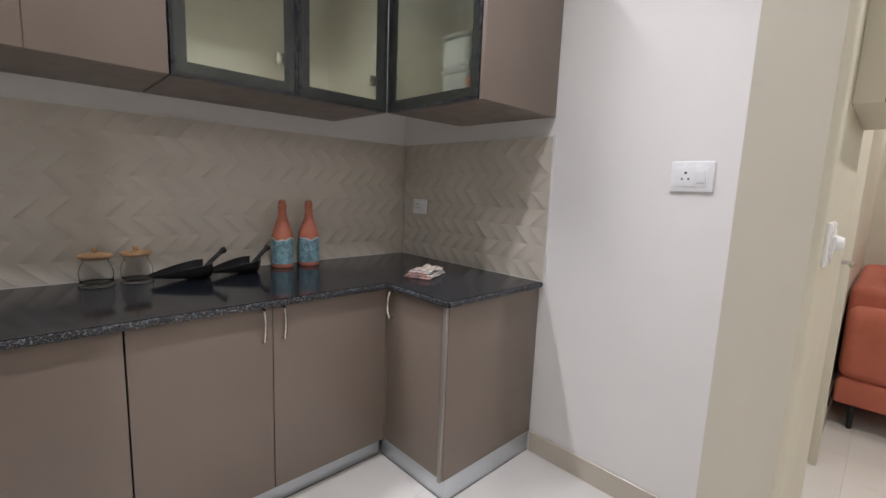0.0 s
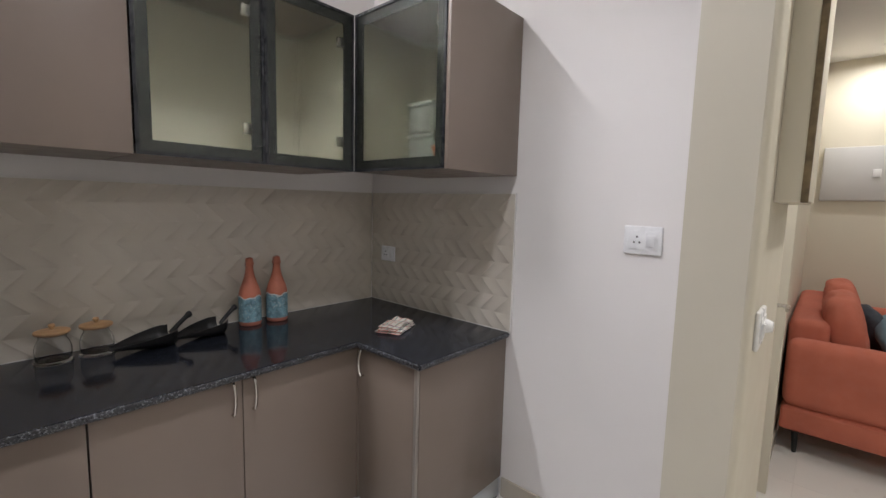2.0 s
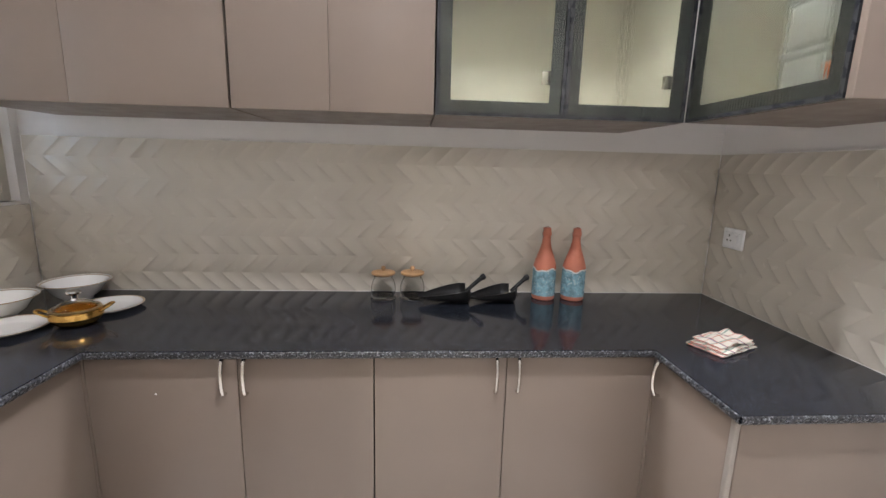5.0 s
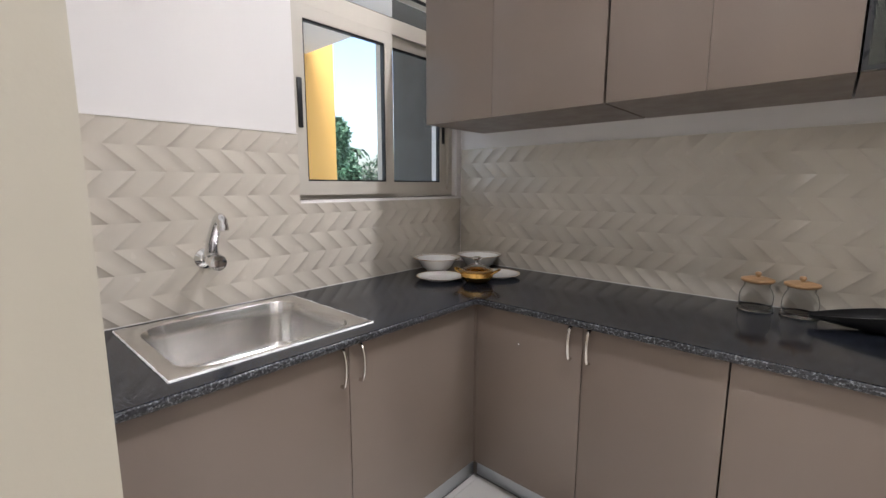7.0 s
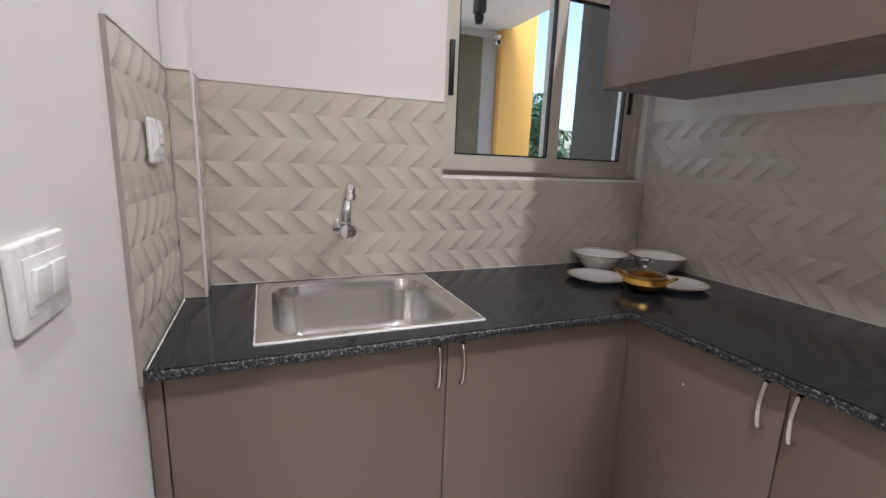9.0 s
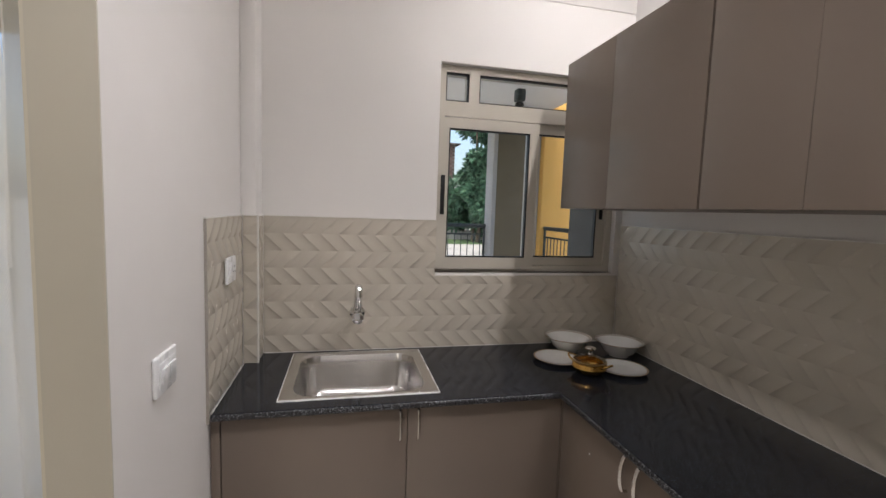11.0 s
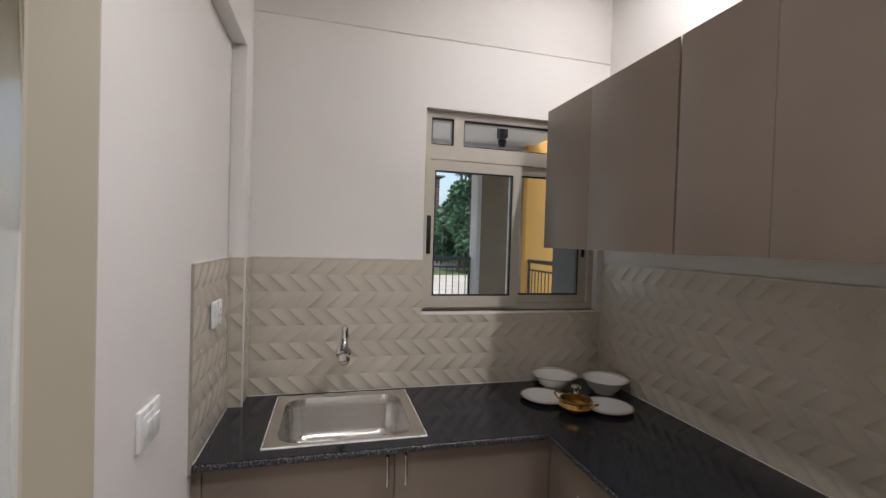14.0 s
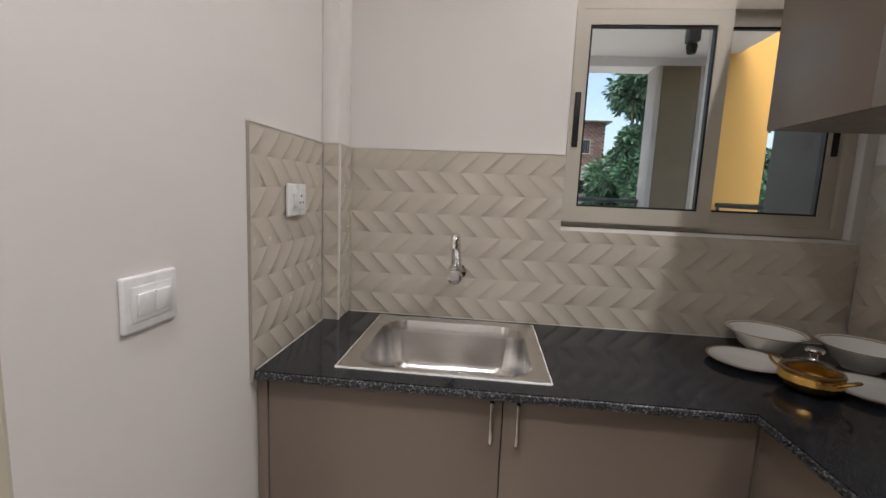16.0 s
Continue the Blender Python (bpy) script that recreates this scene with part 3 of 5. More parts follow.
GREYBOX = material("pale grey plastic", (0.45, 0.46, 0.46), 0.4)
container((2.3, 2.6, UZ0 + 0.022), 0.16, 0.14, 0.13, GREYBOX, "pale grey lidded box in the glazed cabinet")
container((2.3, 2.6, UZ0 + 0.155), 0.16, 0.14, 0.13, GREYBOX, "pale grey lidded box stacked in the glazed cabinet")
bowl = thing("orange_bowl", (2.25, 2.475, UZ0 + 0.022), "orange glazed bowl in the glazed cabinet", "bowl")
part("body", lathe([(0, 0), (0.03, 0), (0.034, 0.008), (0.055, 0.05), (0.06, 0.075), (0.056, 0.075), (0.05, 0.05), (0.03, 0.012), (0, 0.01)], 28), material("orange glaze", (0.75, 0.16, 0.03), 0.3), bowl)

# ---- sink and tap ----


def rounded(x0, x1, y0, y1, r, n=7):
    out = []
    for cx, cy, a in ((x1 - r, y1 - r, 0), (x0 + r, y1 - r, 90), (x0 + r, y0 + r, 180), (x1 - r, y0 + r, 270)):
        out += [(cx + r * math.cos(radians(a + 90 * k / n)), cy + r * math.sin(radians(a + 90 * k / n))) for k in range(n + 1)]
    return out


def sink():
    s = thing("kitchen_sink", (0, 0, TOP), "stainless steel drop-in sink with one bowl", "sink")
    bm = bmesh.new()
    x0, x1, y0, y1 = SX0, SX1, SY0, SY1
    bx0, bx1, by0, by1 = x0 + 0.042, x1 - 0.024, y0 + 0.042, y1 - 0.042
    loops = [(rounded(x0, x1, y0, y1, 0.004), 0.0005), (rounded(x0, x1, y0, y1, 0.004), 0.004), (rounded(x0 + 0.008, x1 - 0.008, y0 + 0.008, y1 - 0.008, 0.004), 0.0065),
             (rounded(bx0 - 0.008, bx1 + 0.008, by0 - 0.008, by1 + 0.008, 0.098), 0.006), (rounded(bx0, bx1, by0, by1, 0.09), 0.002), (rounded(bx0 + 0.005, bx1 - 0.005, by0 + 0.005, by1 - 0.005, 0.086), -0.012)]
    for k in range(1, 9):
        t = k / 8
        off = 0.008 + 0.012 * t
        loops.append((rounded(bx0 + off, bx1 - off, by0 + off, by1 - off, 0.084), -0.012 - 0.125 * t))
    for k in range(1, 7):
        a = radians(15 * k)
        off = 0.02 + 0.045 * (1 - math.cos(a))
        loops.append((rounded(bx0 + off, bx1 - off, by0 + off, by1 - off, 0.084 - 0.03 * (1 - math.cos(a))), -0.137 - 0.045 * math.sin(a)))
    rings = [[bm.verts.new((x, y, z)) for x, y in lp] for lp, z in loops]
    for a, b in zip(rings, rings[1:]):
        for i in range(len(a)):
            bm.faces.new([a[i], a[(i + 1) % len(a)], b[(i + 1) % len(a)], b[i]])
    c = bm.verts.new(((bx0 + bx1) / 2, (by0 + by1) / 2, -0.185))
    last = rings[-1]
    for i in range(len(last)):
        bm.faces.new([last[i], last[(i + 1) % len(last)], c])
    bmesh.ops.recalc_face_normals(bm, faces=bm.faces[:])
    if sum(f.normal.z for f in bm.faces) < 0:
        bmesh.ops.reverse_faces(bm, faces=bm.faces[:])
    mid = Vector(((bx0 + bx1) / 2, (by0 + by1) / 2, 0))
    bmesh.ops.translate(bm, verts=bm.verts[:], vec=-mid)
    part("basin", bm, STEEL, s, at=pose(mid.x, mid.y, 0))
    part("drain", lathe([(0, 0.002), (0.012, 0.003), (0.03, 0.004), (0.042, 0.006), (0.045, 0.003), (0.045, 0.0)], 28), CHROME, s, "chrome waste fitting", at=pose((bx0 + bx1) / 2, (by0 + by1) / 2, -0.184))
    bm = bmesh.new()
    for p, q in (((x0, y0), (x1, y0)), ((x1, y0), (x1, y1)), ((x1, y1), (x0, y1)), ((x0, y1), (x0, y0))):
        pts = [Vector((*p, 0.001)).lerp(Vector((*q, 0.001)), i / 24) for i in range(25)]
        tube([v + Vector((random.uniform(-0.0007, 0.0007), random.uniform(-0.0007, 0.0007), 0)) for v in pts], [random.uniform(0.0028, 0.0042) for v in pts], 6, bm)
    part("sealant", bm, SEAL, s, "white sealant line")


sink()


def tap():
    t = thing("tap", pose(XW + 0.012, 1.978, 1.035) @ Matrix.Scale(1.2, 4), "chrome wall-mounted sink tap with a raised spout", "tap")
    part("flange", lathe([(0, 0.016), (0.014, 0.016), (0.02, 0.012), (0.03, 0.004), (0.031, 0.0), (0, 0)], 28), CHROME, t, at=pose(-0.001, 0, 0, 0, 90, 0))
    part("body", lathe([(0, 0), (0.0135, 0), (0.0135, 0.03), (0.017, 0.034), (0.017, 0.06), (0.0135, 0.066), (0.012, 0.075), (0, 0.076)], 24), CHROME, t, at=pose(0.01, 0, 0, 0, 90, 0))
    k = part("knob", lathe([(0, 0), (0.014, 0), (0.015, 0.006), (0.023, 0.009), (0.0245, 0.018), (0.022, 0.026), (0.012, 0.028), (0, 0.0275)], 28), CHROME, t, "round chrome knob", at=pose(0.074, 0, -0.002, 0, 90, 0))
    part("collar", lathe([(0, 0), (0.018, 0), (0.0195, 0.003), (0.0195, 0.012), (0.018, 0.015), (0, 0.015)], 24), CHROME, t, at=pose(0.05, 0, 0.012, 0, 14, 0))
    run = bend([(0.05, 0, 0.02), (0.062, 0, 0.052), (0.088, 0, 0.09), (0.112, 0, 0.118), (0.128, 0, 0.127), (0.142, 0, 0.12), (0.147, 0, 0.106)], 5)
    sp = tube(run, [0.0185 - 0.005 * min(1, i / 14) for i in range(len(run))], 16)
    part("spout", sp, CHROME, t)
    part("nozzle", lathe([(0.0, 0.0), (0.0145, 0.0), (0.015, 0.014), (0.0135, 0.018), (0, 0.018)], 20), CHROME, t, at=pose(0.148, 0, 0.092, 0, -14, 0))


tap()

# ---- switches and sockets ----


def plate(at, w, h, modules, label, category="socket"):
    """A switch plate in the x-z plane that looks along -y."""
    p = thing("switch_plate" if category == "switch" else "wall_socket", at, label, category)
    part("plate", box(-w / 2, w / 2, -0.011, 0.0, -h / 2, h / 2, bevel=0.005, seg=3), PLASTIC, p)
    part("rim", box(-w / 2 + 0.016, w / 2 - 0.016, -0.0135, -0.0105, -h / 2 + 0.018, h / 2 - 0.018, bevel=0.002), PLASTIC, p)
    for kind, x0, x1 in modules:
        if kind == "switch":
            part("rocker", box(x0, x1, -0.0185, -0.013, -h * 0.2, h * 0.2, bevel=0.002), PLASTIC, p, at=pose(0, 0, 0, 4, 0, 0))
        else:
            f = part("socket_face", box(x0, x1, -0.0148, -0.013, -h * 0.3, h * 0.3, bevel=0.001), PLASTIC, p)
            cx = (x0 + x1) / 2
            bm = bmesh.new()
            for dx, dz, r in ((0, 0.013, 0.0042), (-0.0105, -0.008, 0.0034), (0.0105, -0.008, 0.0034)):
                bmesh.ops.create_cone(bm, cap_ends=True, segments=14, radius1=r, radius2=r, depth=0.001, matrix=Matrix.Translation((cx + dx, -0.0151, dz)) @ Euler((radians(90), 0, 0)).to_matrix().to_4x4())
            part("pin_holes", bm, HOLE, f, "dark pin holes", smooth=False)
    return p


plate(pose(XE, 1.81, 1.33, 0, 0, -90), 0.14, 0.108, [("socket", -0.05, 0.012), ("switch", 0.016, 0.046)], "white three-pin socket with switch on the white wall")
plate(pose(XE - 0.015, 3.252, 1.14, 0, 0, -90), 0.12, 0.09, [("socket", -0.042, 0.012), ("switch", 0.016, 0.036)], "white socket on the tiled wall")
plate(pose(0.008, YS + 0.014, 1.3, 0, 0, 180), 0.125, 0.1, [("socket", -0.01, 0.044), ("switch", -0.044, -0.014)], "white socket with switch on the tiles by the sink")
plate(pose(0.594, YS, 1.127, 0, 0, 180), 0.13, 0.1, [("switch", -0.04, -0.002), ("switch", 0.002, 0.04)], "white double light switch by the doorway", "switch")
reg = plate(pose(2.2, YE - 0.006, 1.17), 0.12, 0.095, [("switch", -0.042, -0.015)], "white fan regulator plate on the cream wall", "switch")
part("dial", lathe([(0, 0), (0.018, 0), (0.017, 0.008), (0.013, 0.017), (0.011, 0.018), (0, 0.018)], 24), PLASTIC, reg, "round white dial", at=pose(0.03, -0.012, 0, 90, 0, 0))

# ---- things on the worktop ----


def soup_bowl(at):
    b = thing("serving_bowl", at, "white porcelain bowl with a brown-gold rim", "bowl", "bowls on the worktop")
    prof = [(0, 0.004), (0.045, 0.004), (0.047, 0.0), (0.053, 0.0), (0.056, 0.008), (0.085, 0.03), (0.108, 0.066), (0.126, 0.078), (0.128, 0.08), (0.125, 0.082), (0.105, 0.071), (0.08, 0.035), (0.05, 0.012), (0, 0.009)]
    part("body", lathe(prof, 56), CERAMIC, b)
    part("rim", lathe([(0.1235, 0.0785), (0.1295, 0.0795), (0.1292, 0.0826), (0.1165, 0.0782), (0.1165, 0.0765)], 56), GOLDRIM, b, "brown-gold painted rim")


def dinner_plate(at):
    b = thing("dinner_plate", at, "white porcelain plate with a brown-gold rim", "plate", "plates on the worktop")
    prof = [(0, 0.003), (0.06, 0.003), (0.062, 0.0), (0.068, 0.0), (0.072, 0.005), (0.1, 0.012), (0.119, 0.017), (0.12, 0.0185), (0.118, 0.0195), (0.098, 0.0155), (0.074, 0.009), (0.06, 0.0075), (0, 0.0075)]
    part("body", lathe(prof, 56), CERAMIC, b)
    part("rim", lathe([(0.112, 0.0178), (0.1205, 0.0186), (0.1208, 0.0198), (0.112, 0.0192)], 56), GOLDRIM, b, "brown-gold painted rim")


soup_bowl(pose(-0.24, 3.06, TOP, 0, 0, 20) @ Matrix.Scale(0.93, 4))
soup_bowl(pose(-0.135, 3.29, TOP, 0, 0, 50) @ Matrix.Scale(0.93, 4))
dinner_plate(pose(-0.1, 2.93, TOP) @ Matrix.Scale(0.95, 4))
dinner_plate(pose(0.07, 3.165, TOP) @ Matrix.Scale(0.95, 4))


def casserole(at):
    c = thing("casserole", at, "hammered brass casserole with glass lid and two handles", "pot")
    part("body", lathe([(0, 0.0), (0.045, 0.0), (0.055, 0.004), (0.077, 0.022), (0.083, 0.036), (0.08, 0.05), (0.076, 0.056), (0.081, 0.059), (0.081, 0.062), (0.074, 0.062), (0.072, 0.05), (0.075, 0.035), (0.05, 0.01), (0, 0.006)], 48), BRASS, c)
    lid = part("lid", lathe([(0, 0.097), (0.02, 0.095), (0.05, 0.084), (0.074, 0.067), (0.077, 0.063), (0.072, 0.063), (0.048, 0.081), (0.02, 0.092), (0, 0.094)], 40), GLASS, c, "clear glass lid")
    part("lid_rim", lathe([(0.073, 0.063), (0.079, 0.063), (0.079, 0.068), (0.073, 0.069)], 48), GOLDRIM, lid, "brass lid rim")
    part("lid_knob", lathe([(0, 0.096), (0.013, 0.096), (0.009, 0.102), (0.01, 0.114), (0.022, 0.12), (0.0245, 0.126), (0.02, 0.131), (0, 0.132)], 28), CHROME, lid, "steel knob")
    for s in (1, -1):
        part("handle", tube(bend([(s * 0.074, -0.024, 0.046), (s * 0.1, -0.022, 0.062), (s * 0.116, 0, 0.07), (s * 0.1, 0.022, 0.062), (s * 0.074, 0.024, 0.046)], 5), 0.0045, 8), BRASS, c, "bent brass handle")


casserole(pose(0.075, 2.995, TOP, 0, 0, 28) @ Matrix.Scale(0.92, 4))


def glass_jar(at):
    j = thing("glass_jar", at, "small clear glass jar with a wooden lid", "jar", "glass jars on the worktop")
    part("jar", lathe([(0, 0.001), (0.052, 0.0), (0.057, 0.004), (0.055, 0.009), (0.05, 0.014), (0.053, 0.032), (0.053, 0.055), (0.047, 0.076), (0.039, 0.088), (0.041, 0.1), (0.038, 0.1), (0.036, 0.089), (0.044, 0.075), (0.05, 0.055), (0.05, 0.032), (0.047, 0.016), (0.044, 0.01), (0, 0.009)], 40), GLASS, j)
    lid = part("lid", lathe([(0, 0.1), (0.036, 0.1), (0.05, 0.106), (0.0525, 0.111), (0.051, 0.116), (0.034, 0.121), (0, 0.122)], 36), WOOD, j, "pale turned wood lid")
    part("lid_knob", lathe([(0, 0.121), (0.006, 0.121), (0.0055, 0.125), (0.01, 0.131), (0.0105, 0.136), (0.007, 0.141), (0, 0.142)], 20), WOOD, lid)


glass_jar(pose(1.109, 3.325, TOP))
glass_jar(pose(1.235, 3.33, TOP, 0, 0, 40))


def scoop(at):
    """A black scoop with a pouring lip towards -x and a raised handle towards +x."""
    s = thing("black_scoop", at, "black cast iron serving scoop lying on the worktop", "scoop", "scoops on the worktop")
    bm = bmesh.new()
    n, m = 18, 16
    outer, inner = [], []
    for layer, shrink, rows in ((0, 1.0, outer), (1, 0.93, inner)):
        for i in range(n + 1):
            t = i / n
            x = -0.135 + 0.215 * t
            half = (0.022 + 0.05 * math.sin(min(1, t * 1.3) * math.pi / 2)) * (1 - max(0, t - 0.88) * 3.0)
            depth = 0.012 + 0.06 * min(1, t * 1.1)
            top = 0.034 + 0.036 * t
            row = []
            for k in range(m + 1):
                a = math.pi * k / m
                yy = half * math.cos(a) * shrink
                zz = top - (depth * (math.sin(a) ** 0.7)) * shrink
                row.append(bm.verts.new((x if layer == 0 else x * 0.985, yy, max(zz, 0.0015 if layer == 0 else 0.006))))
            rows.append(row)
    for rows in (outer, inner):
        for r, q in zip(rows, rows[1:]):
            for k in range(m):
                bm.faces.new([r[k], r[k + 1], q[k + 1], q[k]])
    for r, q, a, b in zip(outer, outer[1:], inner, inner[1:]):
        bm.faces.new([r[0], q[0], b[0], a[0]])
        bm.faces.new([r[m], a[m], b[m], q[m]])
    for o, i2 in ((outer[0], inner[0]), (outer[-1], inner[-1])):
        for k in range(m):
            bm.faces.new([o[k], i2[k], i2[k + 1], o[k + 1]])
    bmesh.ops.recalc_face_normals(bm, faces=bm.faces[:])
    part("bowl", bm, IRON, s)
    part("handle", tube(bend([(0.07, 0, 0.045), (0.09, 0, 0.062), (0.12, 0, 0.088), (0.145, 0, 0.107), (0.155, 0, 0.112)], 4), [0.009] * 5 + [0.0095] * 6 + [0.0125, 0.0145, 0.0135, 0.013, 0.0125, 0.009], 12), IRON, s)


scoop(pose(1.395, 3.262, TOP, 0, 0, 8))
scoop(pose(1.6, 3.272, TOP, 0, 0, 12) @ Matrix.Scale(0.95, 4))


def bottle(at, seed):
    b = thing("terracotta_bottle", at, "terracotta bottle with a blue mottled band and wire clip", "bottle", "bottles on the worktop")
    part("body", lathe([(0, 0.0), (0.043, 0.0), (0.047, 0.005), (0.0475, 0.02), (0.0475, 0.125), (0.0465, 0.142), (0.041, 0.165), (0.031, 0.193), (0.022, 0.22), (0.0175, 0.244), (0.016, 0.268), (0.0185, 0.271), (0.0195, 0.277), (0.0185, 0.283), (0.0165, 0.286), (0.0165, 0.298), (0.014, 0.302), (0, 0.302)], 44), TERRACOTTA, b)
    bm = bmesh.new()
    steps, lo, hi, edge = 72, [], [], []
    for i in range(steps):
        a = 2 * math.pi * i / steps
        z = 0.126 + 0.005 * math.sin(3 * a + seed) + 0.003 * math.sin(7 * a + 2 * seed)
        for lst, zz, r in ((lo, 0.018, 0.0482), (hi, z, 0.0484), (edge, z + 0.006, 0.0482)):
            lst.append(bm.verts.new((r * math.cos(a), r * math.sin(a), zz)))
    for i in range(steps):
        j = (i + 1) % steps
        bm.faces.new([lo[i], lo[j], hi[j], hi[i]])
        f = bm.faces.new([hi[i], hi[j], edge[j], edge[i]])
        f.material_index = 1
    part("band", bm, [LABEL, LABELEDGE], b, "blue mottled glaze band with a wavy pale edge")
    w = tube(bend([(0.0185, 0, 0.262), (0.026, 0.004, 0.275), (0.02, 0.002, 0.295), (0.006, 0, 0.306), (-0.008, 0, 0.304)], 4), 0.0013, 6)
    tube(bend([(-0.0185, 0, 0.262), (-0.024, 0.002, 0.278), (-0.014, 0, 0.3), (-0.004, 0, 0.306)], 4), 0.0013, 6, w)
    part("wire_clip", w, NICKEL, b, "thin wire clip")


bottle(pose(1.824, 3.335, TOP, 0, 0, 30) @ Matrix.Scale(1.06, 4), 0.4)
bottle(pose(1.955, 3.325, TOP, 0, 0, 200) @ Matrix.Scale(1.06, 4), 1.9)


def cloth_material():
    m = bpy.data.materials.new("checked cotton")
    m.use_nodes = True
    nt = m.node_tree
    b = nt.nodes["Principled BSDF"]
    b.inputs["Roughness"].default_value = 0.9
    tc = nt.nodes.new("ShaderNodeTexCoord")
    sep = nt.nodes.new("ShaderNodeSeparateXYZ")
    nt.links.new(tc.outputs["UV"], sep.inputs[0])
    col = None
    for axis, freq, width, c, off in (("X", 4, 0.16, (0.45, 0.06, 0.04), 0.1), ("Y", 3, 0.14, (0.5, 0.14, 0.06), 0.45), ("X", 2, 0.09, (0.03, 0.05, 0.16), 0.6), ("Y", 2, 0.1, (0.02, 0.2, 0.14), 0.2)):
        mul = nt.nodes.new("ShaderNodeMath")
        mul.operation, mul.inputs[1].default_value = "MULTIPLY_ADD", freq
        mul.inputs[2].default_value = off
        nt.links.new(sep.outputs[axis], mul.inputs[0])
        fr = nt.nodes.new("ShaderNodeMath")
        fr.operation = "FRACT"
        nt.links.new(mul.outputs[0], fr.inputs[0])
        lt = nt.nodes.new("ShaderNodeMath")
        lt.operation, lt.inputs[1].default_value = "LESS_THAN", width
        nt.links.new(fr.outputs[0], lt.inputs[0])
        mix = nt.nodes.new("ShaderNodeMixRGB")
        fac = nt.nodes.new("ShaderNodeMath")
        fac.operation, fac.inputs[1].default_value = "MULTIPLY", 0.62
        nt.links.new(lt.outputs[0], fac.inputs[0])
        nt.links.new(fac.outputs[0], mix.inputs[0])
        if col is None:
            mix.inputs[1].default_value = (0.74, 0.7, 0.62, 1)
        else:
            nt.links.new(col, mix.inputs[1])
        mix.inputs[2].default_value = (*c, 1)
        col = mix.outputs[0]
    nt.links.new(col, b.inputs["Base Color"])
    return m


def napkin(at):
    c = thing("folded_napkin", at, "folded checked cotton napkin in cream, red and green", "napkin")
    m = cloth_material()
    for k, (sx, sy, z, rot) in enumerate(((0.19, 0.125, 0.004, 0), (0.185, 0.12, 0.013, 4), (0.15, 0.1, 0.024, -8))):
        bm = bmesh.new()
        uv = bm.loops.layers.uv.new("map")
        nx, ny, th = 22, 14, 0.0045
        grid = {}
        for s in (0, 1):
            for i in range(nx + 1):
                for j in range(ny + 1):
                    u, v = i / nx - 0.5, j / ny - 0.5
                    w = 0.006 * noise.noise(Vector((u * 4 + k * 7, v * 4, 0.3))) + (0.004 * math.sin(u * 9 + k) if k else 0)
                    wob = 0.006 * noise.noise(Vector((u * 6, v * 6, k + 3.0)))
                    zz = z + max(w, -0.003) * (0.3 + 0.5 * k) + (th if s else 0)
                    if k == 2:
                        zz += 0.012 * max(0, u + 0.1)
                    grid[s, i, j] = bm.verts.new((u * sx + wob, v * sy + wob, max(zz, 0.0008 + th * s)))
        def quad(vs, us):
            f = bm.faces.new(vs)
            for lp, q in zip(f.loops, us):
                lp[uv].uv = q
        for s in (0, 1):
            for i in range(nx):
                for j in range(ny):
                    idx = [(i, j), (i + 1, j), (i + 1, j + 1), (i, j + 1)]
                    quad([grid[(s, *q)] for q in idx], [(q[0] / nx, q[1] / ny + 0.3 * k) for q in idx])
        for i in range(nx):
            for j in (0, ny):
                quad([grid[0, i, j], grid[0, i + 1, j], grid[1, i + 1, j], grid[1, i, j]], [(i / nx, j / ny)] * 4)
        for j in range(ny):
            for i in (0, nx):
                quad([grid[0, i, j], grid[0, i, j + 1], grid[1, i, j + 1], grid[1, i, j]], [(i / nx, j / ny)] * 4)
        bmesh.ops.recalc_face_normals(bm, faces=bm.faces[:])
        part("fold", bm, m, c, at=pose(0, 0, 0, 0, 0, rot))


napkin(pose(2.275, 2.79, TOP, 0, 0, 24))

# ---- ceiling lights ----
GLOW = glowing("warm lamp disc", (1.0, 0.95, 0.9), 8)


def downlight(at):
    d = thing("downlight", at, "small round recessed ceiling downlight, lit", "ceiling light", "downlights")
    part("rim", lathe([(0.045, -0.001), (0.062, -0.002), (0.064, -0.008), (0.058, -0.011), (0.046, -0.006)], 32), PLASTIC, d)
    part("lens", lathe([(0, -0.004), (0.045, -0.004), (0.046, -0.001), (0, -0.001)], 32), GLOW, d, "glowing round lens")


for at in SPOTS + SPOTS2:
    downlight(at)


def batten(at, long):
    b = thing("batten_light", at, "slim white ceiling batten light, lit, above the wall cabinets", "ceiling light")
    part("housing", box(-long / 2 - 0.02, long / 2 + 0.02, -0.025, 0.025, -0.03, 0.0, bevel=0.004), PLASTIC, b)
    part("diffuser", box(-long / 2, long / 2, -0.017, 0.017, -0.042, -0.03, bevel=0.005), GLOW, b, "glowing diffuser")
    for s in (-1, 1):
        part("end_cap", box(s * (long / 2 + 0.01) - 0.009, s * (long / 2 + 0.01) + 0.009, -0.02, 0.02, -0.044, -0.03, bevel=0.003), PLASTIC, b)


batten(BATTEN, BATTEN_LONG)

# ---- living room ----


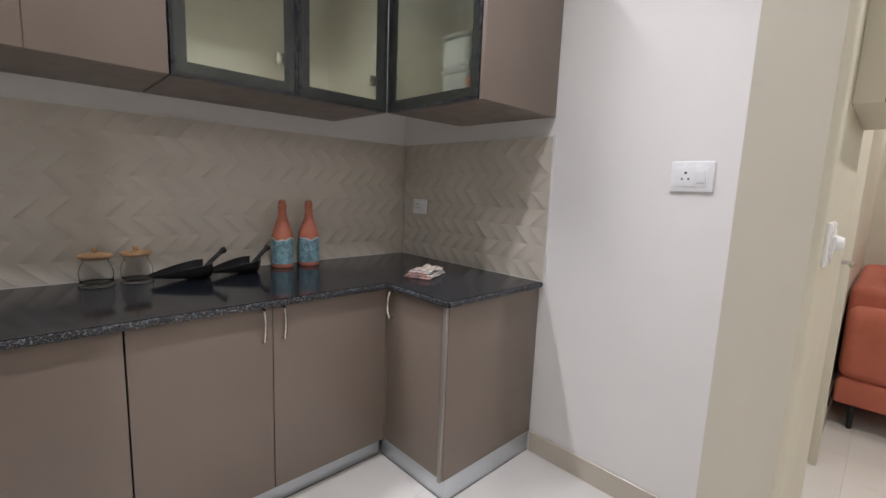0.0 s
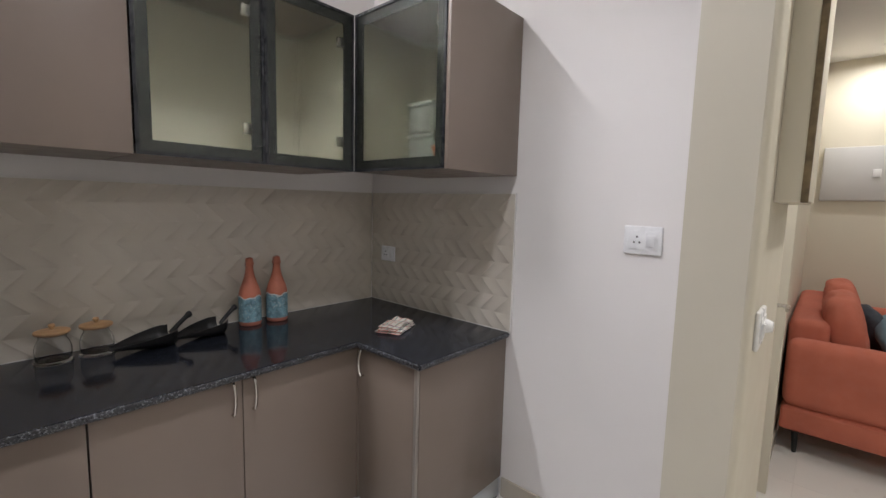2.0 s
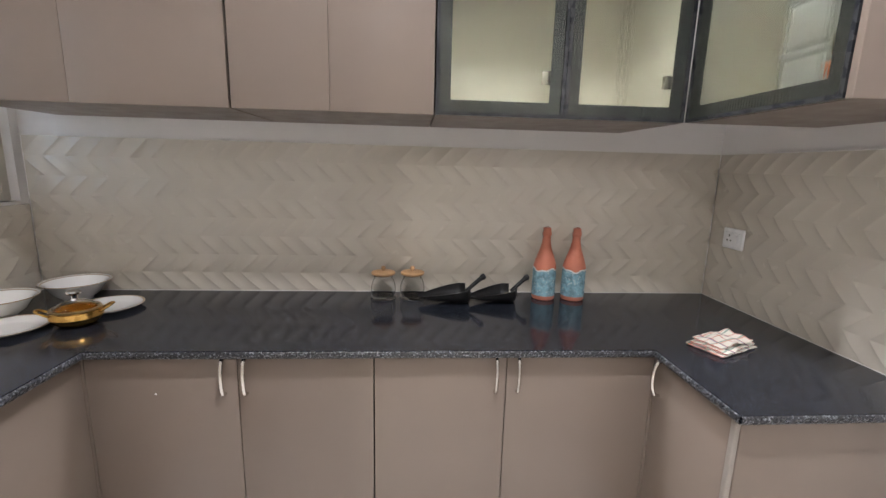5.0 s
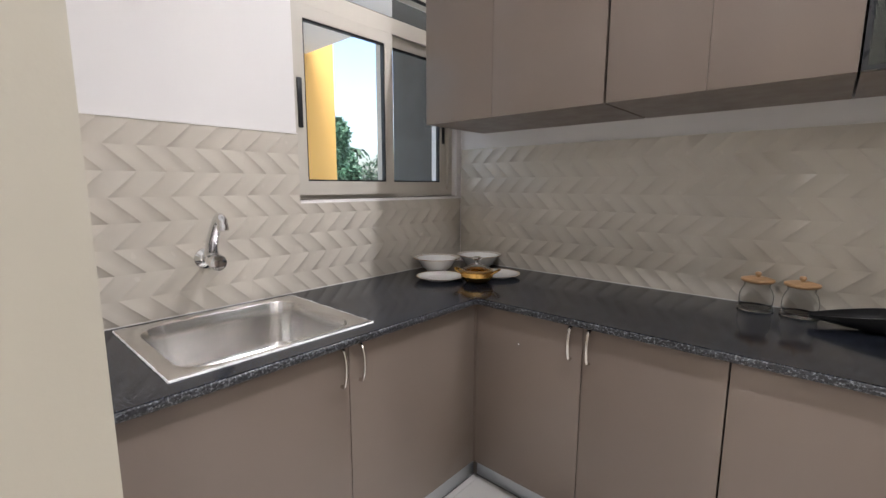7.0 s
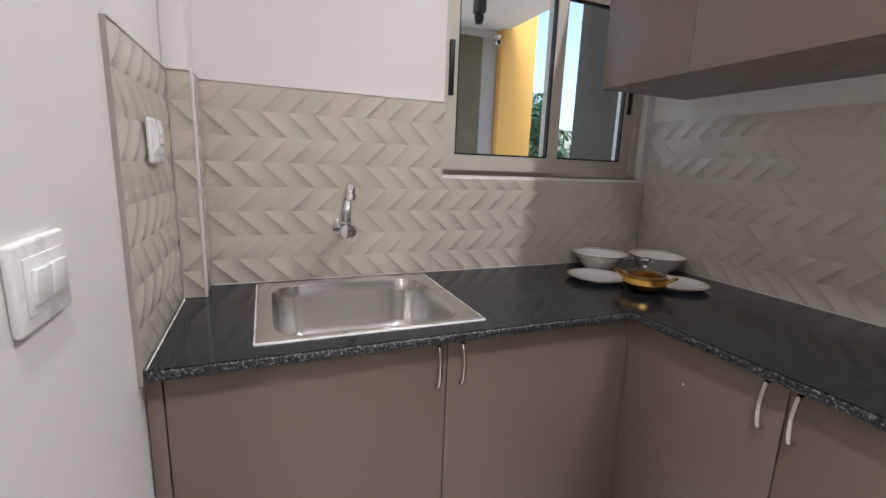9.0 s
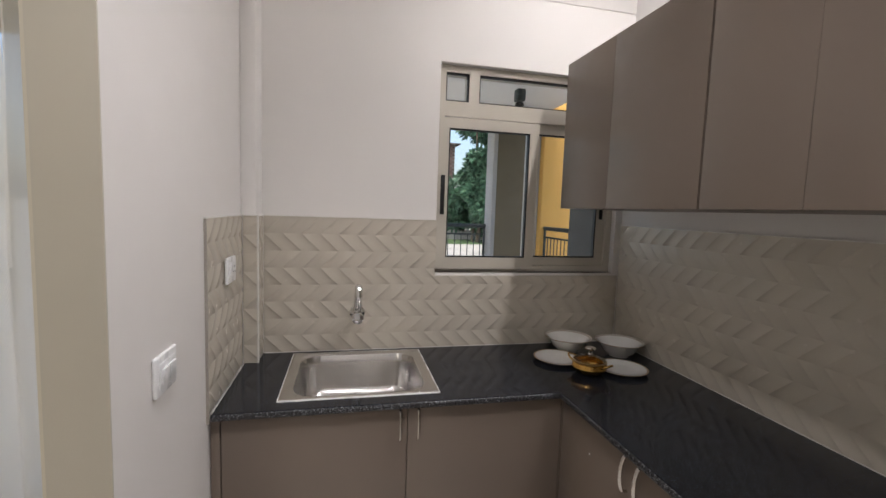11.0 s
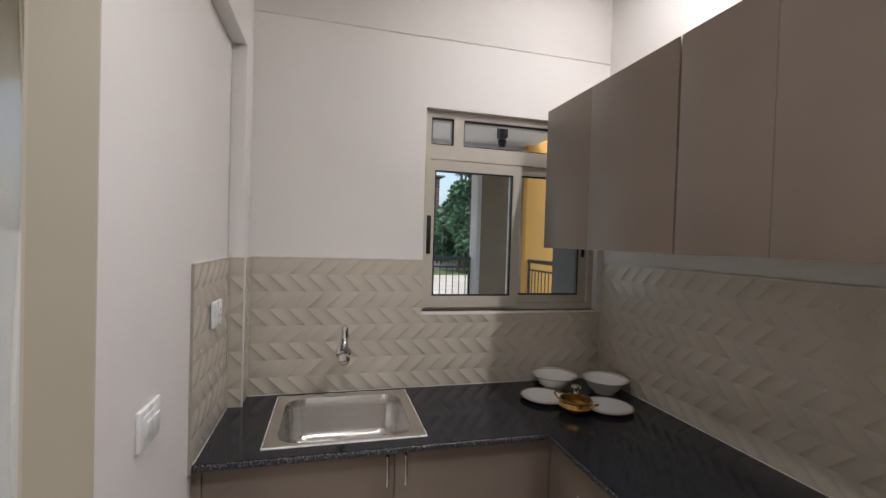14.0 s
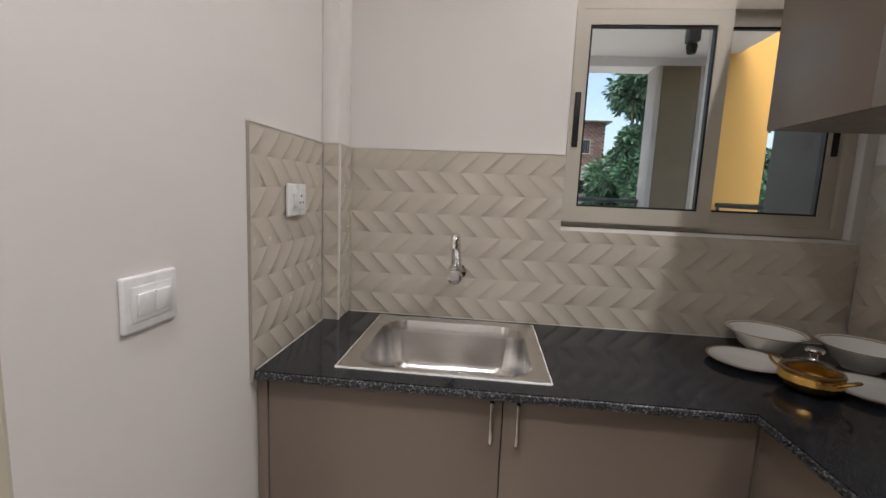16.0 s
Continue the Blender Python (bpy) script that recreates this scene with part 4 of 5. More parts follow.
def sofa(at):
    """Sofa that looks along -y; origin at the rear corner of its near arm, on the floor."""
    s = thing("sofa", at, "coral upholstered sofa with rounded arms on black legs", "sofa")
    L, Dp = 1.75, 0.82
    part("base", box(0.02, L - 0.02, -Dp + 0.03, -0.02, 0.15, 0.3, bevel=0.02, seg=3), SOFA, s)
    for x in (0.0, L - 0.17):
        a = part("arm", box(x, x + 0.17, -Dp, -0.01, 0.29, 0.7, bevel=0.06, seg=6), SOFA, s)
        part("arm_base", box(x + 0.004, x + 0.166, -Dp + 0.005, -0.012, 0.15, 0.288, bevel=0.018, seg=3), SOFA, a)
    part("back", box(0.17, L - 0.17, -0.2, 0.0, 0.28, 0.8, bevel=0.05, seg=5), SOFA, s)
    w = (L - 0.36) / 2
    for k in range(2):
        x = 0.18 + w * (k + 0.5)
        part("seat_cushion", cushion(w, 0.62, 0.17, seed=k), SOFA, s, at=pose(x, -0.5, 0.38))
        part("back_cushion", cushion(w - 0.02, 0.2, 0.5, seed=k + 4), SOFA, s, at=pose(x, -0.27, 0.7, -12, 0, 0))
    for x in (0.07, L - 0.07):
        for y in (-0.09, -Dp + 0.08):
            part("leg", tube([(x, y, 0.155), (x, y - 0.005, 0.0)], [0.02, 0.012], 12), RUBBER, s, "black tapered leg")


SOFA_AT = (4.15, 1.425)
sofa(pose(*SOFA_AT, 0))


def pillow(at, mat, label):
    p = thing("scatter_cushion", at, label, "cushion", "cushions on the sofa")
    part("cover", cushion(0.42, 0.42, 0.15, puff=1.5, seed=9), mat, p)


pillow(pose(4.95, 1.0, 0.66, 62, 8, 10), PILLOW2, "charcoal grey square cushion on the sofa")
pillow(pose(4.85, 0.86, 0.63, 58, -14, -20), PILLOW, "blue-grey square cushion on the sofa")


def meter_box(at):
    b = thing("distribution_box", at, "grey painted metal distribution box on the cream wall", "electrical box")
    part("case", box(-0.205, 0.205, -0.02, 0.0, -0.225, 0.225, bevel=0.004), METALBOX, b)
    d = part("lid", box(-0.2, 0.2, -0.032, -0.0205, -0.22, 0.22, bevel=0.004), METALBOX, b)
    part("latch", box(0.11, 0.16, -0.042, -0.0325, -0.03, 0.035, bevel=0.003), PLASTIC, d, "pale plastic latch")


meter_box(pose(XF, 1.18, 1.78, 0, 0, -90))


def framed_panel(at):
    b = thing("wall_cabinet_box", at, "shallow cream wall box with a dark edge", "wall box")
    part("case", box(0, 0.48, -0.058, 0, 0, 0.95, bevel=0.003), CREAM, b)
    part("front", box(0.006, 0.474, -0.064, -0.0585, 0.006, 0.944, bevel=0.002), CREAM, b)
    part("edge_strip", box(-0.0025, 0.0055, -0.067, -0.052, 0.0, 0.95, bevel=0.001), material("dark gilt edge", (0.16, 0.12, 0.07), 0.4, vary=0.4, scale=25), b, "dark speckled edge strip")


framed_panel(pose(2.27, YE - 0.006, 1.475))


def curtain_material():
    m = bpy.data.materials.new("sheer cream curtain cloth")
    m.use_nodes = True
    nt = m.node_tree
    nt.nodes.remove(nt.nodes["Principled BSDF"])
    d, t, c = nt.nodes.new("ShaderNodeBsdfDiffuse"), nt.nodes.new("ShaderNodeBsdfTranslucent"), nt.nodes.new("ShaderNodeBsdfTransparent")
    for n in (d, t):
        n.inputs["Color"].default_value = (0.86, 0.85, 0.82, 1)
    a, b = nt.nodes.new("ShaderNodeMixShader"), nt.nodes.new("ShaderNodeMixShader")
    w = nt.nodes.new("ShaderNodeTexWave")
    w.inputs["Scale"].default_value, w.inputs["Distortion"].default_value = 60, 1.0
    mr = nt.nodes.new("ShaderNodeMapRange")
    mr.inputs["To Min"].default_value, mr.inputs["To Max"].default_value = 0.06, 0.2
    nt.links.new(w.outputs["Fac"], mr.inputs["Value"])
    a.inputs[0].default_value = 0.45
    nt.links.new(d.outputs[0], a.inputs[1])
    nt.links.new(t.outputs[0], a.inputs[2])
    nt.links.new(mr.outputs[0], b.inputs[0])
    nt.links.new(a.outputs[0], b.inputs[1])
    nt.links.new(c.outputs[0], b.inputs[2])
    nt.links.new(b.outputs[0], nt.nodes["Material Output"].inputs["Surface"])
    return m


SHEER = curtain_material()


def curtain(y0, y1, waves, depth, x, label):
    c = thing("curtain", (x, y0, 0.02), label, "curtain", "curtains")
    bm = bmesh.new()
    n, rows = waves * 12, []
    for i in range(n + 1):
        t = i / n
        rows.append([bm.verts.new((depth * math.sin(2 * math.pi * waves * t + 0.6 * math.sin(3 * t + k)) * (0.75 + 0.05 * k), (y1 - y0) * t + 0.01 * math.sin(k * 1.3 + 9 * t), 2.5 * k / 6)) for k in range(7)])
    for r, s in zip(rows, rows[1:]):
        for k in range(6):
            bm.faces.new([r[k], s[k], s[k + 1], r[k + 1]])
    part("cloth", bm, SHEER, c)
    part("hem", tube([r[0] for r in [[(depth * math.sin(2 * math.pi * waves * i / 20), (y1 - y0) * i / 20, 0.004)] for i in range(21)]], 0.003, 6), SHEER, c)


curtain(0.62, 1.08, 5, 0.03, XW + 0.12, "gathered sheer cream curtain beside the glass door")
curtain(-0.5, 0.62, 7, 0.018, XW + 0.1, "drawn sheer cream curtain over the glass door")
rod = thing("curtain_rod", (XW + 0.11, -0.7, 2.54), "slim metal curtain rod under the ceiling", "curtain rod")
part("rod", tube([(0, 0, 0), (0, 1.95, 0)], 0.011), NICKEL, rod)
for y in (0.1, 1.85):
    part("bracket", tube([(0, y, 0), (-0.11, y, 0)], 0.006, 8), NICKEL, rod)

# ---- outside the kitchen window ----
GZ = -0.6     # ground level outside
ground = tagged(link("ground", cells([-400, -0.6], [-400, 400], lambda i, j: True, GZ - 0.5, GZ, "z"), GROUND), "dusty ground with grass patches", "ground", "", "structure")
GX = -5.0     # outer edge of the covered gallery


def gallery():
    g = tagged(thing("gallery", (0, 0, 0), "covered gallery outside with a grey column and pale ceiling", "gallery"), kind="structure")
    part("floor_slab", box(GX - 0.35, -0.6, 1.2, 5.2, -0.1, 0.12), CONCRETE, g, smooth=False)
    part("roof_slab", box(GX - 0.3, -0.6, 1.2, 5.12, 3.22, 3.5), CEILING, g, smooth=False)
    part("edge_beam", box(GX - 0.3, GX + 0.05, 1.2, 5.12, 3.1, 3.22), CEILING, g, smooth=False)
    part("column", box(GX - 0.2, GX + 0.12, 4.27, 4.75, 0.12, 3.1, bevel=0.01), OLIVE, g, "olive-grey rendered column")
    part("column_strip", box(GX - 0.21, GX + 0.13, 4.2, 4.269, 0.12, 3.1, bevel=0.006), CONCRETE, g, "pale grey column edge")
    part("column_strip", box(GX - 0.21, GX + 0.13, 4.751, 5.0, 0.12, 3.1, bevel=0.006), CONCRETE, g, "pale grey column edge")


gallery()
yellow = tagged(link("yellow_wall", box(-5.3, -4.76, 5.01, 5.6, -0.5, 3.6, bevel=0.01), YELLOW, None, True), "yellow rendered wall beyond the gallery", "wall", "", "structure")
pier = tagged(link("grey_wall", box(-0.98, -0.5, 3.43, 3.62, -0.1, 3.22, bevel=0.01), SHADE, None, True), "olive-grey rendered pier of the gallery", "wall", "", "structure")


def railing(at, y0, y1):
    r = thing("railing", at, "dark grey painted metal balustrade of the gallery", "railing", "railings")
    part("top_rail", tube([(0, 0, 1.2), (0, y1 - y0, 1.2)], 0.032), RAIL, r)
    part("lower_rail", tube([(0, 0, 1.06), (0, y1 - y0, 1.06)], 0.014), RAIL, r)
    part("bottom_rail", tube([(0, 0, 0.1), (0, y1 - y0, 0.1)], 0.014), RAIL, r)
    bar = tube([(0, 0, 0.1), (0, 0, 1.06)], 0.008, 8)
    first = part("bar", bar, RAIL, r, at=pose(0, 0.06, 0))
    for k in range(1, int((y1 - y0) / 0.11)):
        b = new("bar", first.data)
        b.parent, b.matrix_basis = r, pose(0, 0.06 + 0.11 * k, 0)
    for y in (0.02, y1 - y0 - 0.02):
        part("post", tube([(0, y, 0.0), (0, y, 1.2)], 0.02, 10), RAIL, r)


railing(pose(GX - 0.12, 1.3, 0.12), 1.3, 4.19)
railing(pose(-0.7, 5.08, 0.12, 0, 0, 90), 0.0, 4.04)


def fixture(at):
    c = thing("security_lamp", at, "small dark wall lamp under the gallery ceiling", "lamp")
    part("body", box(-0.07, 0.07, -0.06, 0.06, -0.16, 0.0, bevel=0.015, seg=2), RAIL, c)
    part("head", lathe([(0, 0), (0.055, 0), (0.06, 0.02), (0.045, 0.09), (0, 0.1)], 20), RUBBER, c, at=pose(0, 0, -0.18, 180, 0, 0))


fixture(pose(-3.9, 4.2, 3.22))


def cctv(at):
    c = thing("security_camera", at, "small white security camera under the gallery ceiling", "camera")
    part("base", lathe([(0, 0), (0.05, 0), (0.052, 0.012), (0.04, 0.03), (0, 0.032)], 24), CERAMIC, c, at=pose(0, 0, 0, 180, 0, 0))
    part("arm", tube([(0, 0, -0.02), (0.02, 0, -0.07)], 0.014, 10), CERAMIC, c)
    b = part("barrel", lathe([(0, 0), (0.034, 0), (0.036, 0.01), (0.036, 0.13), (0.03, 0.15), (0, 0.15)], 24), CERAMIC, c, at=pose(0.0, 0.0, -0.1, 100, 0, 70))
    part("lens", lathe([(0, 0), (0.026, 0), (0.026, 0.006), (0, 0.007)], 20), RUBBER, b, "dark round lens", at=pose(0, 0, 0.148))


cctv(pose(-4.7, 4.9, 3.1))


def leaf_cloud(blobs, count, size, seed, parent, mat, name="crown", droop=0.4):
    """Many small folded leaves spread over the shells of several uneven blobs."""
    rng = random.Random(seed)
    verts, faces = [], []
    for _ in range(count):
        cx, cy, cz, r = rng.choice(blobs)
        d = Vector((rng.gauss(0, 1), rng.gauss(0, 1), rng.gauss(0, 0.9))).normalized()
        p = Vector((cx, cy, cz)) + d * r * (rng.uniform(0.45, 1.06) ** 0.6)
        ax = (d + Vector((rng.gauss(0, 0.6), rng.gauss(0, 0.6), rng.gauss(0, 0.4) - droop))).normalized()
        sd = ax.orthogonal().normalized()
        sd.rotate(Matrix.Rotation(rng.uniform(0, 6.28), 3, ax))
        s = size * rng.uniform(0.6, 1.3)
        n = ax.cross(sd)
        b = len(verts)
        verts += [p, p + ax * s * 0.5 + sd * s * 0.2 + n * s * 0.06, p + ax * s, p + ax * s * 0.5 - sd * s * 0.2 + n * s * 0.06]
        faces += [(b, b + 1, b + 2), (b, b + 2, b + 3)]
    me = bpy.data.meshes.new(name)
    me.from_pydata([tuple(v) for v in verts], [], faces)
    me.materials.append(mat)
    ob = new(name, me)
    ob.parent = parent
    return ob


def broad_tree(at, h, spread, seed, count, size, label="dense green broadleaf tree beyond the railing"):
    t = thing("tree", at, label, "tree", "trees")
    rng = random.Random(seed)
    bm = tube(bend([(0, 0, 0), (0.1, 0.05, h * 0.25), (-0.05, 0.1, h * 0.5), (0.1, 0, h * 0.85)], 5), [0.16 - 0.009 * i for i in range(16)], 10)
    blobs = []
    for k in range(18):
        a, z = rng.uniform(0, 6.28), h * rng.uniform(0.15, 0.95)
        rr = spread * (1.0 - 0.55 * z / h) * rng.uniform(0.35, 1.0)
        tip = (rr * math.cos(a), rr * math.sin(a), z)
        tube(bend([(0, 0.05, z * 0.6), (tip[0] * 0.5, tip[1] * 0.5, z * 0.85), tip], 3), [0.06, 0.05, 0.045, 0.04, 0.03, 0.02, 0.012], 6, bm)
        blobs.append((*tip, rng.uniform(0.45, 0.95) * spread * 0.42))
    part("trunk", bm, BARK, t)
    leaf_cloud(blobs, count, size, seed, t, LEAF)


broad_tree((-28.4, 12.9, GZ), 10.4, 4.2, 3, 20000, 0.42)
broad_tree((-27.0, 10.9, GZ), 6.2, 2.2, 8, 11000, 0.4)
broad_tree((-28.6, 16.5, GZ), 8.2, 3.4, 5, 9000, 0.42)
broad_tree((-29.0, 21.5, GZ), 7.0, 3.2, 12, 7000, 0.42)


def papaya(at, h):
    """A thin bare trunk with a rosette of long-stalked lobed leaves."""
    t = thing("papaya_tree", at, "slim tree with a rosette of broad lobed leaves", "tree", "trees")
    rng = random.Random(31)
    part("trunk", tube(bend([(0, 0, 0), (0.08, 0.1, h * 0.5), (0.0, 0.0, h)], 6), [0.12 - 0.006 * i for i in range(13)], 10), BARK, t)
    bm = bmesh.new()
    for i in range(15):
        a, up = i * 2.4, 0.5 - 0.06 * i
        d = Vector((math.cos(a), math.sin(a), 0))
        tip = Vector((0, 0, h)) + d * rng.uniform(0.3, 0.5) + Vector((0, 0, up * 0.8))
        tube([(0, 0, h - 0.02 * i), tip], [0.016, 0.01], 5, bm)
        for k in range(-3, 4):
            out = (d * math.cos(k * 0.62) + Vector((-d.y, d.x, 0)) * math.sin(k * 0.62)) * rng.uniform(0.24, 0.36)
            out.z -= rng.uniform(0.05, 0.2)
            sd = Vector((-out.y, out.x, 0)).normalized() * 0.075
            bm.faces.new([bm.verts.new(v) for v in (tip, tip + out * 0.55 - sd, tip + out, tip + out * 0.55 + sd)])
    part("crown", bm, LEAF, t, smooth=False)


papaya((-27.6, 10.7, GZ), 8.45)


def house(at):
    """A brick upper storey on a plastered lower one; its front looks along +x and ends at its own origin's y."""
    r = thing("house", at, "old house with bare brick upper storey over grey plaster", "house")
    L, H1, H2 = 4.4, 4.05, 7.1
    part("lower_wall", box(-3, 0, -L, 0, 0, H1, bevel=0.02), PLASTER, r, "stained grey plaster")
    part("upper_wall", box(-2.97, -0.03, -L + 0.03, -0.03, H1, H2), MORTAR, r, smooth=False)
    part("roof", box(-3.3, 0.35, -L - 0.3, 0.3, H2, H2 + 0.09), TIN, r, "rusty tin roof", smooth=False)
    part("ledge", box(0, 0.07, -L, 0.0, H1 - 0.06, H1 + 0.05), PLASTER, r, smooth=False)
    wins = ((-1.85, -0.95, 4.95, 5.95), (-1.85, -0.95, 2.12, 3.2), (-3.75, -2.85, 4.95, 5.95), (-3.75, -2.85, 2.12, 3.2))
    for y0, y1, z0, z1 in wins:
        w = part("window", cells([y0, y0 + 0.06, y1 - 0.06, y1], [z0, z0 + 0.06, z1 - 0.06, z1], lambda i, j: not (i == 1 and j == 1), -0.02, 0.05, "x"), PLASTER, r, smooth=False)
        part("pane", box(-0.02, 0.012, y0 + 0.06, y1 - 0.06, z0 + 0.06, z1 - 0.06), DARKGLASS, w, "dark glass", smooth=False)
        for k in range(1, 5):
            y = y0 + (y1 - y0) * k / 5
            part("grille_bar", box(0.015, 0.035, y - 0.015, y + 0.015, z0 + 0.06, z1 - 0.06), RAIL, w, smooth=False)
    brick = box(-0.05, 0.0, -0.175, 0.175, -0.06, 0.06, bevel=0.006, seg=1)
    first = part("brick", brick, BRICK, r, smooth=False, at=pose(0.0, -0.2, H1 + 0.12))
    for row in range(22):
        for col in range(12):
            y, z = -0.2 - 0.368 * col - 0.184 * (row % 2), H1 + 0.12 + 0.136 * row
            if y < -L + 0.18 or (row == 0 and col == 0) or any(y0 - 0.17 < y < y1 + 0.17 and z0 - 0.06 < z < z1 + 0.06 for y0, y1, z0, z1 in wins):
                continue
            b = new("brick", first.data)
            b.parent, b.matrix_basis = r, pose(0, y, z)


house((-30.5, 9.95, GZ))
low = tagged(link("boundary_wall", box(-29.9, -29.7, -12, 34, GZ, GZ + 0.75, bevel=0.01), CONCRETE, None, True), "low grey boundary wall beyond the ground", "wall", "", "structure")
verge = tagged(link("grass_verge", box(-29.7, -25.6, -12, 34, GZ - 0.1, GZ + 0.03), GRASS), "strip of rough green grass along the wall", "grass", "", "structure")


def far_woods():
    w = tagged(thing("far_trees", (0, 0, GZ), "far line of dark green trees and palms", "trees"), kind="stuff")
    rng = random.Random(21)
    blobs = []
    for k in range(70):
        y = rng.uniform(-10, 95)
        blobs.append((-62 + rng.uniform(-6, 6), y, rng.uniform(0.5, 3.5), rng.uniform(1.5, 3.6)))
    leaf_cloud(blobs, 30000, 0.9, 22, w, LEAFFAR)
    bm = bmesh.new()
    for k in range(7):
        x, y, h = -50 + rng.uniform(-4, 4), 34 + 3.2 * k + rng.uniform(-1, 1), rng.uniform(4.8, 7.0)
        tube([(x, y, 0), (x + 0.2, y + 0.2, h)], [0.2, 0.13], 8, bm)
        for i in range(15):
            a, up = i * 0.42 + rng.uniform(-0.2, 0.2), rng.uniform(0.1, 0.9)
            pts = bend([(x + 0.2, y + 0.2, h), (x + 1.1 * math.cos(a), y + 1.1 * math.sin(a), h + up), (x + 2.1 * math.cos(a), y + 2.1 * math.sin(a), h + up - 0.9)], 4)
            for p, q in zip(pts, pts[1:]):
                s = Vector((-math.sin(a), math.cos(a), 0)) * 0.22
                vs = [bm.verts.new(v) for v in (p - s, q - s, q + s, p + s)]
                bm.faces.new(vs)
    part("palms", bm, LEAFFAR, w, smooth=False)


far_woods()

# ---- tiles, last ----
ROWH, PITCH, SHIFT, RELIEF = 0.0819, 0.0855, 0.083, 0.005
CREST = ((0.0, 0.16), (0.2, 0.74), (0.5, 1.0), (0.8, 0.74), (1.0, 0.16))    # height of a fold along its run


def clip(poly, axis, limit, keep_less):
    out = []
    for a, b in zip(poly, poly[1:] + poly[:1]):
        ia, ib = ((p[axis] <= limit) == keep_less for p in (a, b))
        if ia:
            out.append(a)
        if ia != ib:
            t = (limit - a[axis]) / (b[axis] - a[axis])
            out.append(tuple(a[i] + t * (b[i] - a[i]) for i in range(3)))
    return out


def relief_tile(u0, u1, v0, v1):
    """A tile in the x-z plane looking along -y: rows of slanting folds that lean each way in turn, steep below and easy above."""
    bm = bmesh.new()
    add_box(bm, u0 + 0.00004, u1 - 0.00004, -0.0035, 0.004, v0 + 0.00004, v1 - 0.00004)
    a0, a1, b0, b1 = u0 + 0.00004, u1 - 0.00004, v0 + 0.00004, v1 - 0.00004
    for r in range(int(v0 // ROWH), int(v1 // ROWH) + 1):
        lean = SHIFT if r % 2 == 1 else -SHIFT
        base = 0.0 if r % 2 == 1 else SHIFT
        for c in range(int(u0 / PITCH) - 3, int(u1 / PITCH) + 3):
            x, memo = c * PITCH + base, {}

            def vert(p, h=None):
                key = (round(p[0], 5), round(p[1], 5), h)
                if key not in memo:
                    memo[key] = bm.verts.new((p[0], -0.0035 - (p[2] if h is None else h), p[1]))
                return memo[key]

            quads = []
            for (q0, h0), (q1, h1) in zip(CREST, CREST[1:]):
                low, high = [((0.0, h), (0.2 * h, 0.0), (0.6, 0.36 * h), (1.0, h)) for h in (h0, h1)]
                if lean < 0:
                    low, high = [[(1 - k, h) for k, h in side][::-1] for side in (low, high)]
                for (s0, e0), (s1, e1), (t0, g0), (t1, g1) in zip(low, low[1:], high, high[1:]):
                    quads.append([(x + k * PITCH + lean * q, (r + q) * ROWH, h * RELIEF) for k, q, h in ((s0, q0, e0), (s1, q0, e1), (t1, q1, g1), (t0, q1, g0))])
            for poly in quads:
                for axis, lim, less in ((0, a1, True), (0, a0, False), (1, b1, True), (1, b0, False)):
                    if len(poly) > 2:
                        poly = clip(poly, axis, lim, less)
                vs = []
                for p in poly:
                    v = vert(p)
                    if v not in vs:
                        vs.append(v)
                if len(vs) < 3:
                    continue
                f = bm.faces.new(vs)
                f.smooth = True
                for p, q in zip(poly, poly[1:] + poly[:1]):
                    if any(abs(p[k] - lim) < 1e-6 and abs(q[k] - lim) < 1e-6 for k, lim in ((0, a0), (0, a1), (1, b0), (1, b1))):
                        e = [vert(p), vert(q), vert(q, 0.0), vert(p, 0.0)]
                        if len(set(e)) == 4 and (p[2] > 1e-5 or q[2] > 1e-5):
                            g = [bm.verts.new(v.co) for v in e]
                            bm.faces.new(g)
    return bm


def tiling(parent, m, u0, u1, height, start=0.0, wide=0.598, tall=0.3276):
    """Tiles over a strip of wall from u0 to u1, above the worktop."""
    v = 0.0
    while v < height - 0.002:
        v2 = min(v + tall, height)
        u = u0
        while u < u1 - 0.002:
            u2 = min(u + (wide if u > u0 or not start else start), u1)
            ob = link("tile", relief_tile(u, u2, v, v2), TILE, parent)
            ob.matrix_basis = m
            u = u2
        v = v2


# x in a strip's own frame runs along the wall, seen from inside the kitchen
TZ = TOP + 0.001
tiling(wall_north, pose(XW, YN, TZ, 0, 0, 0) @ Matrix.Translation((0, -0.0042, 0)), 0.012, XE - XW - 0.012, TILETOP - TZ)
tiling(wall_east, pose(XE, YN - 0.012, TZ, 0, 0, -90) @ Matrix.Translation((0, -0.0042, 0)), 0.0, YN - 0.012 - CEND + 0.003, TILETOP - TZ)
tiling(wall_west, pose(XW, 1.544, TZ, 0, 0, 90) @ Matrix.Translation((0, -0.0042, 0)), 0.0, WY0 - 1.544, TILETOP - TZ)
tiling(wall_west, pose(XW, 1.544, TZ, 0, 0, 90) @ Matrix.Translation((0, -0.0042, 0)), WY0 - 1.544, YN - 0.012 - 1.544, WZ0 - 0.014 - TZ)
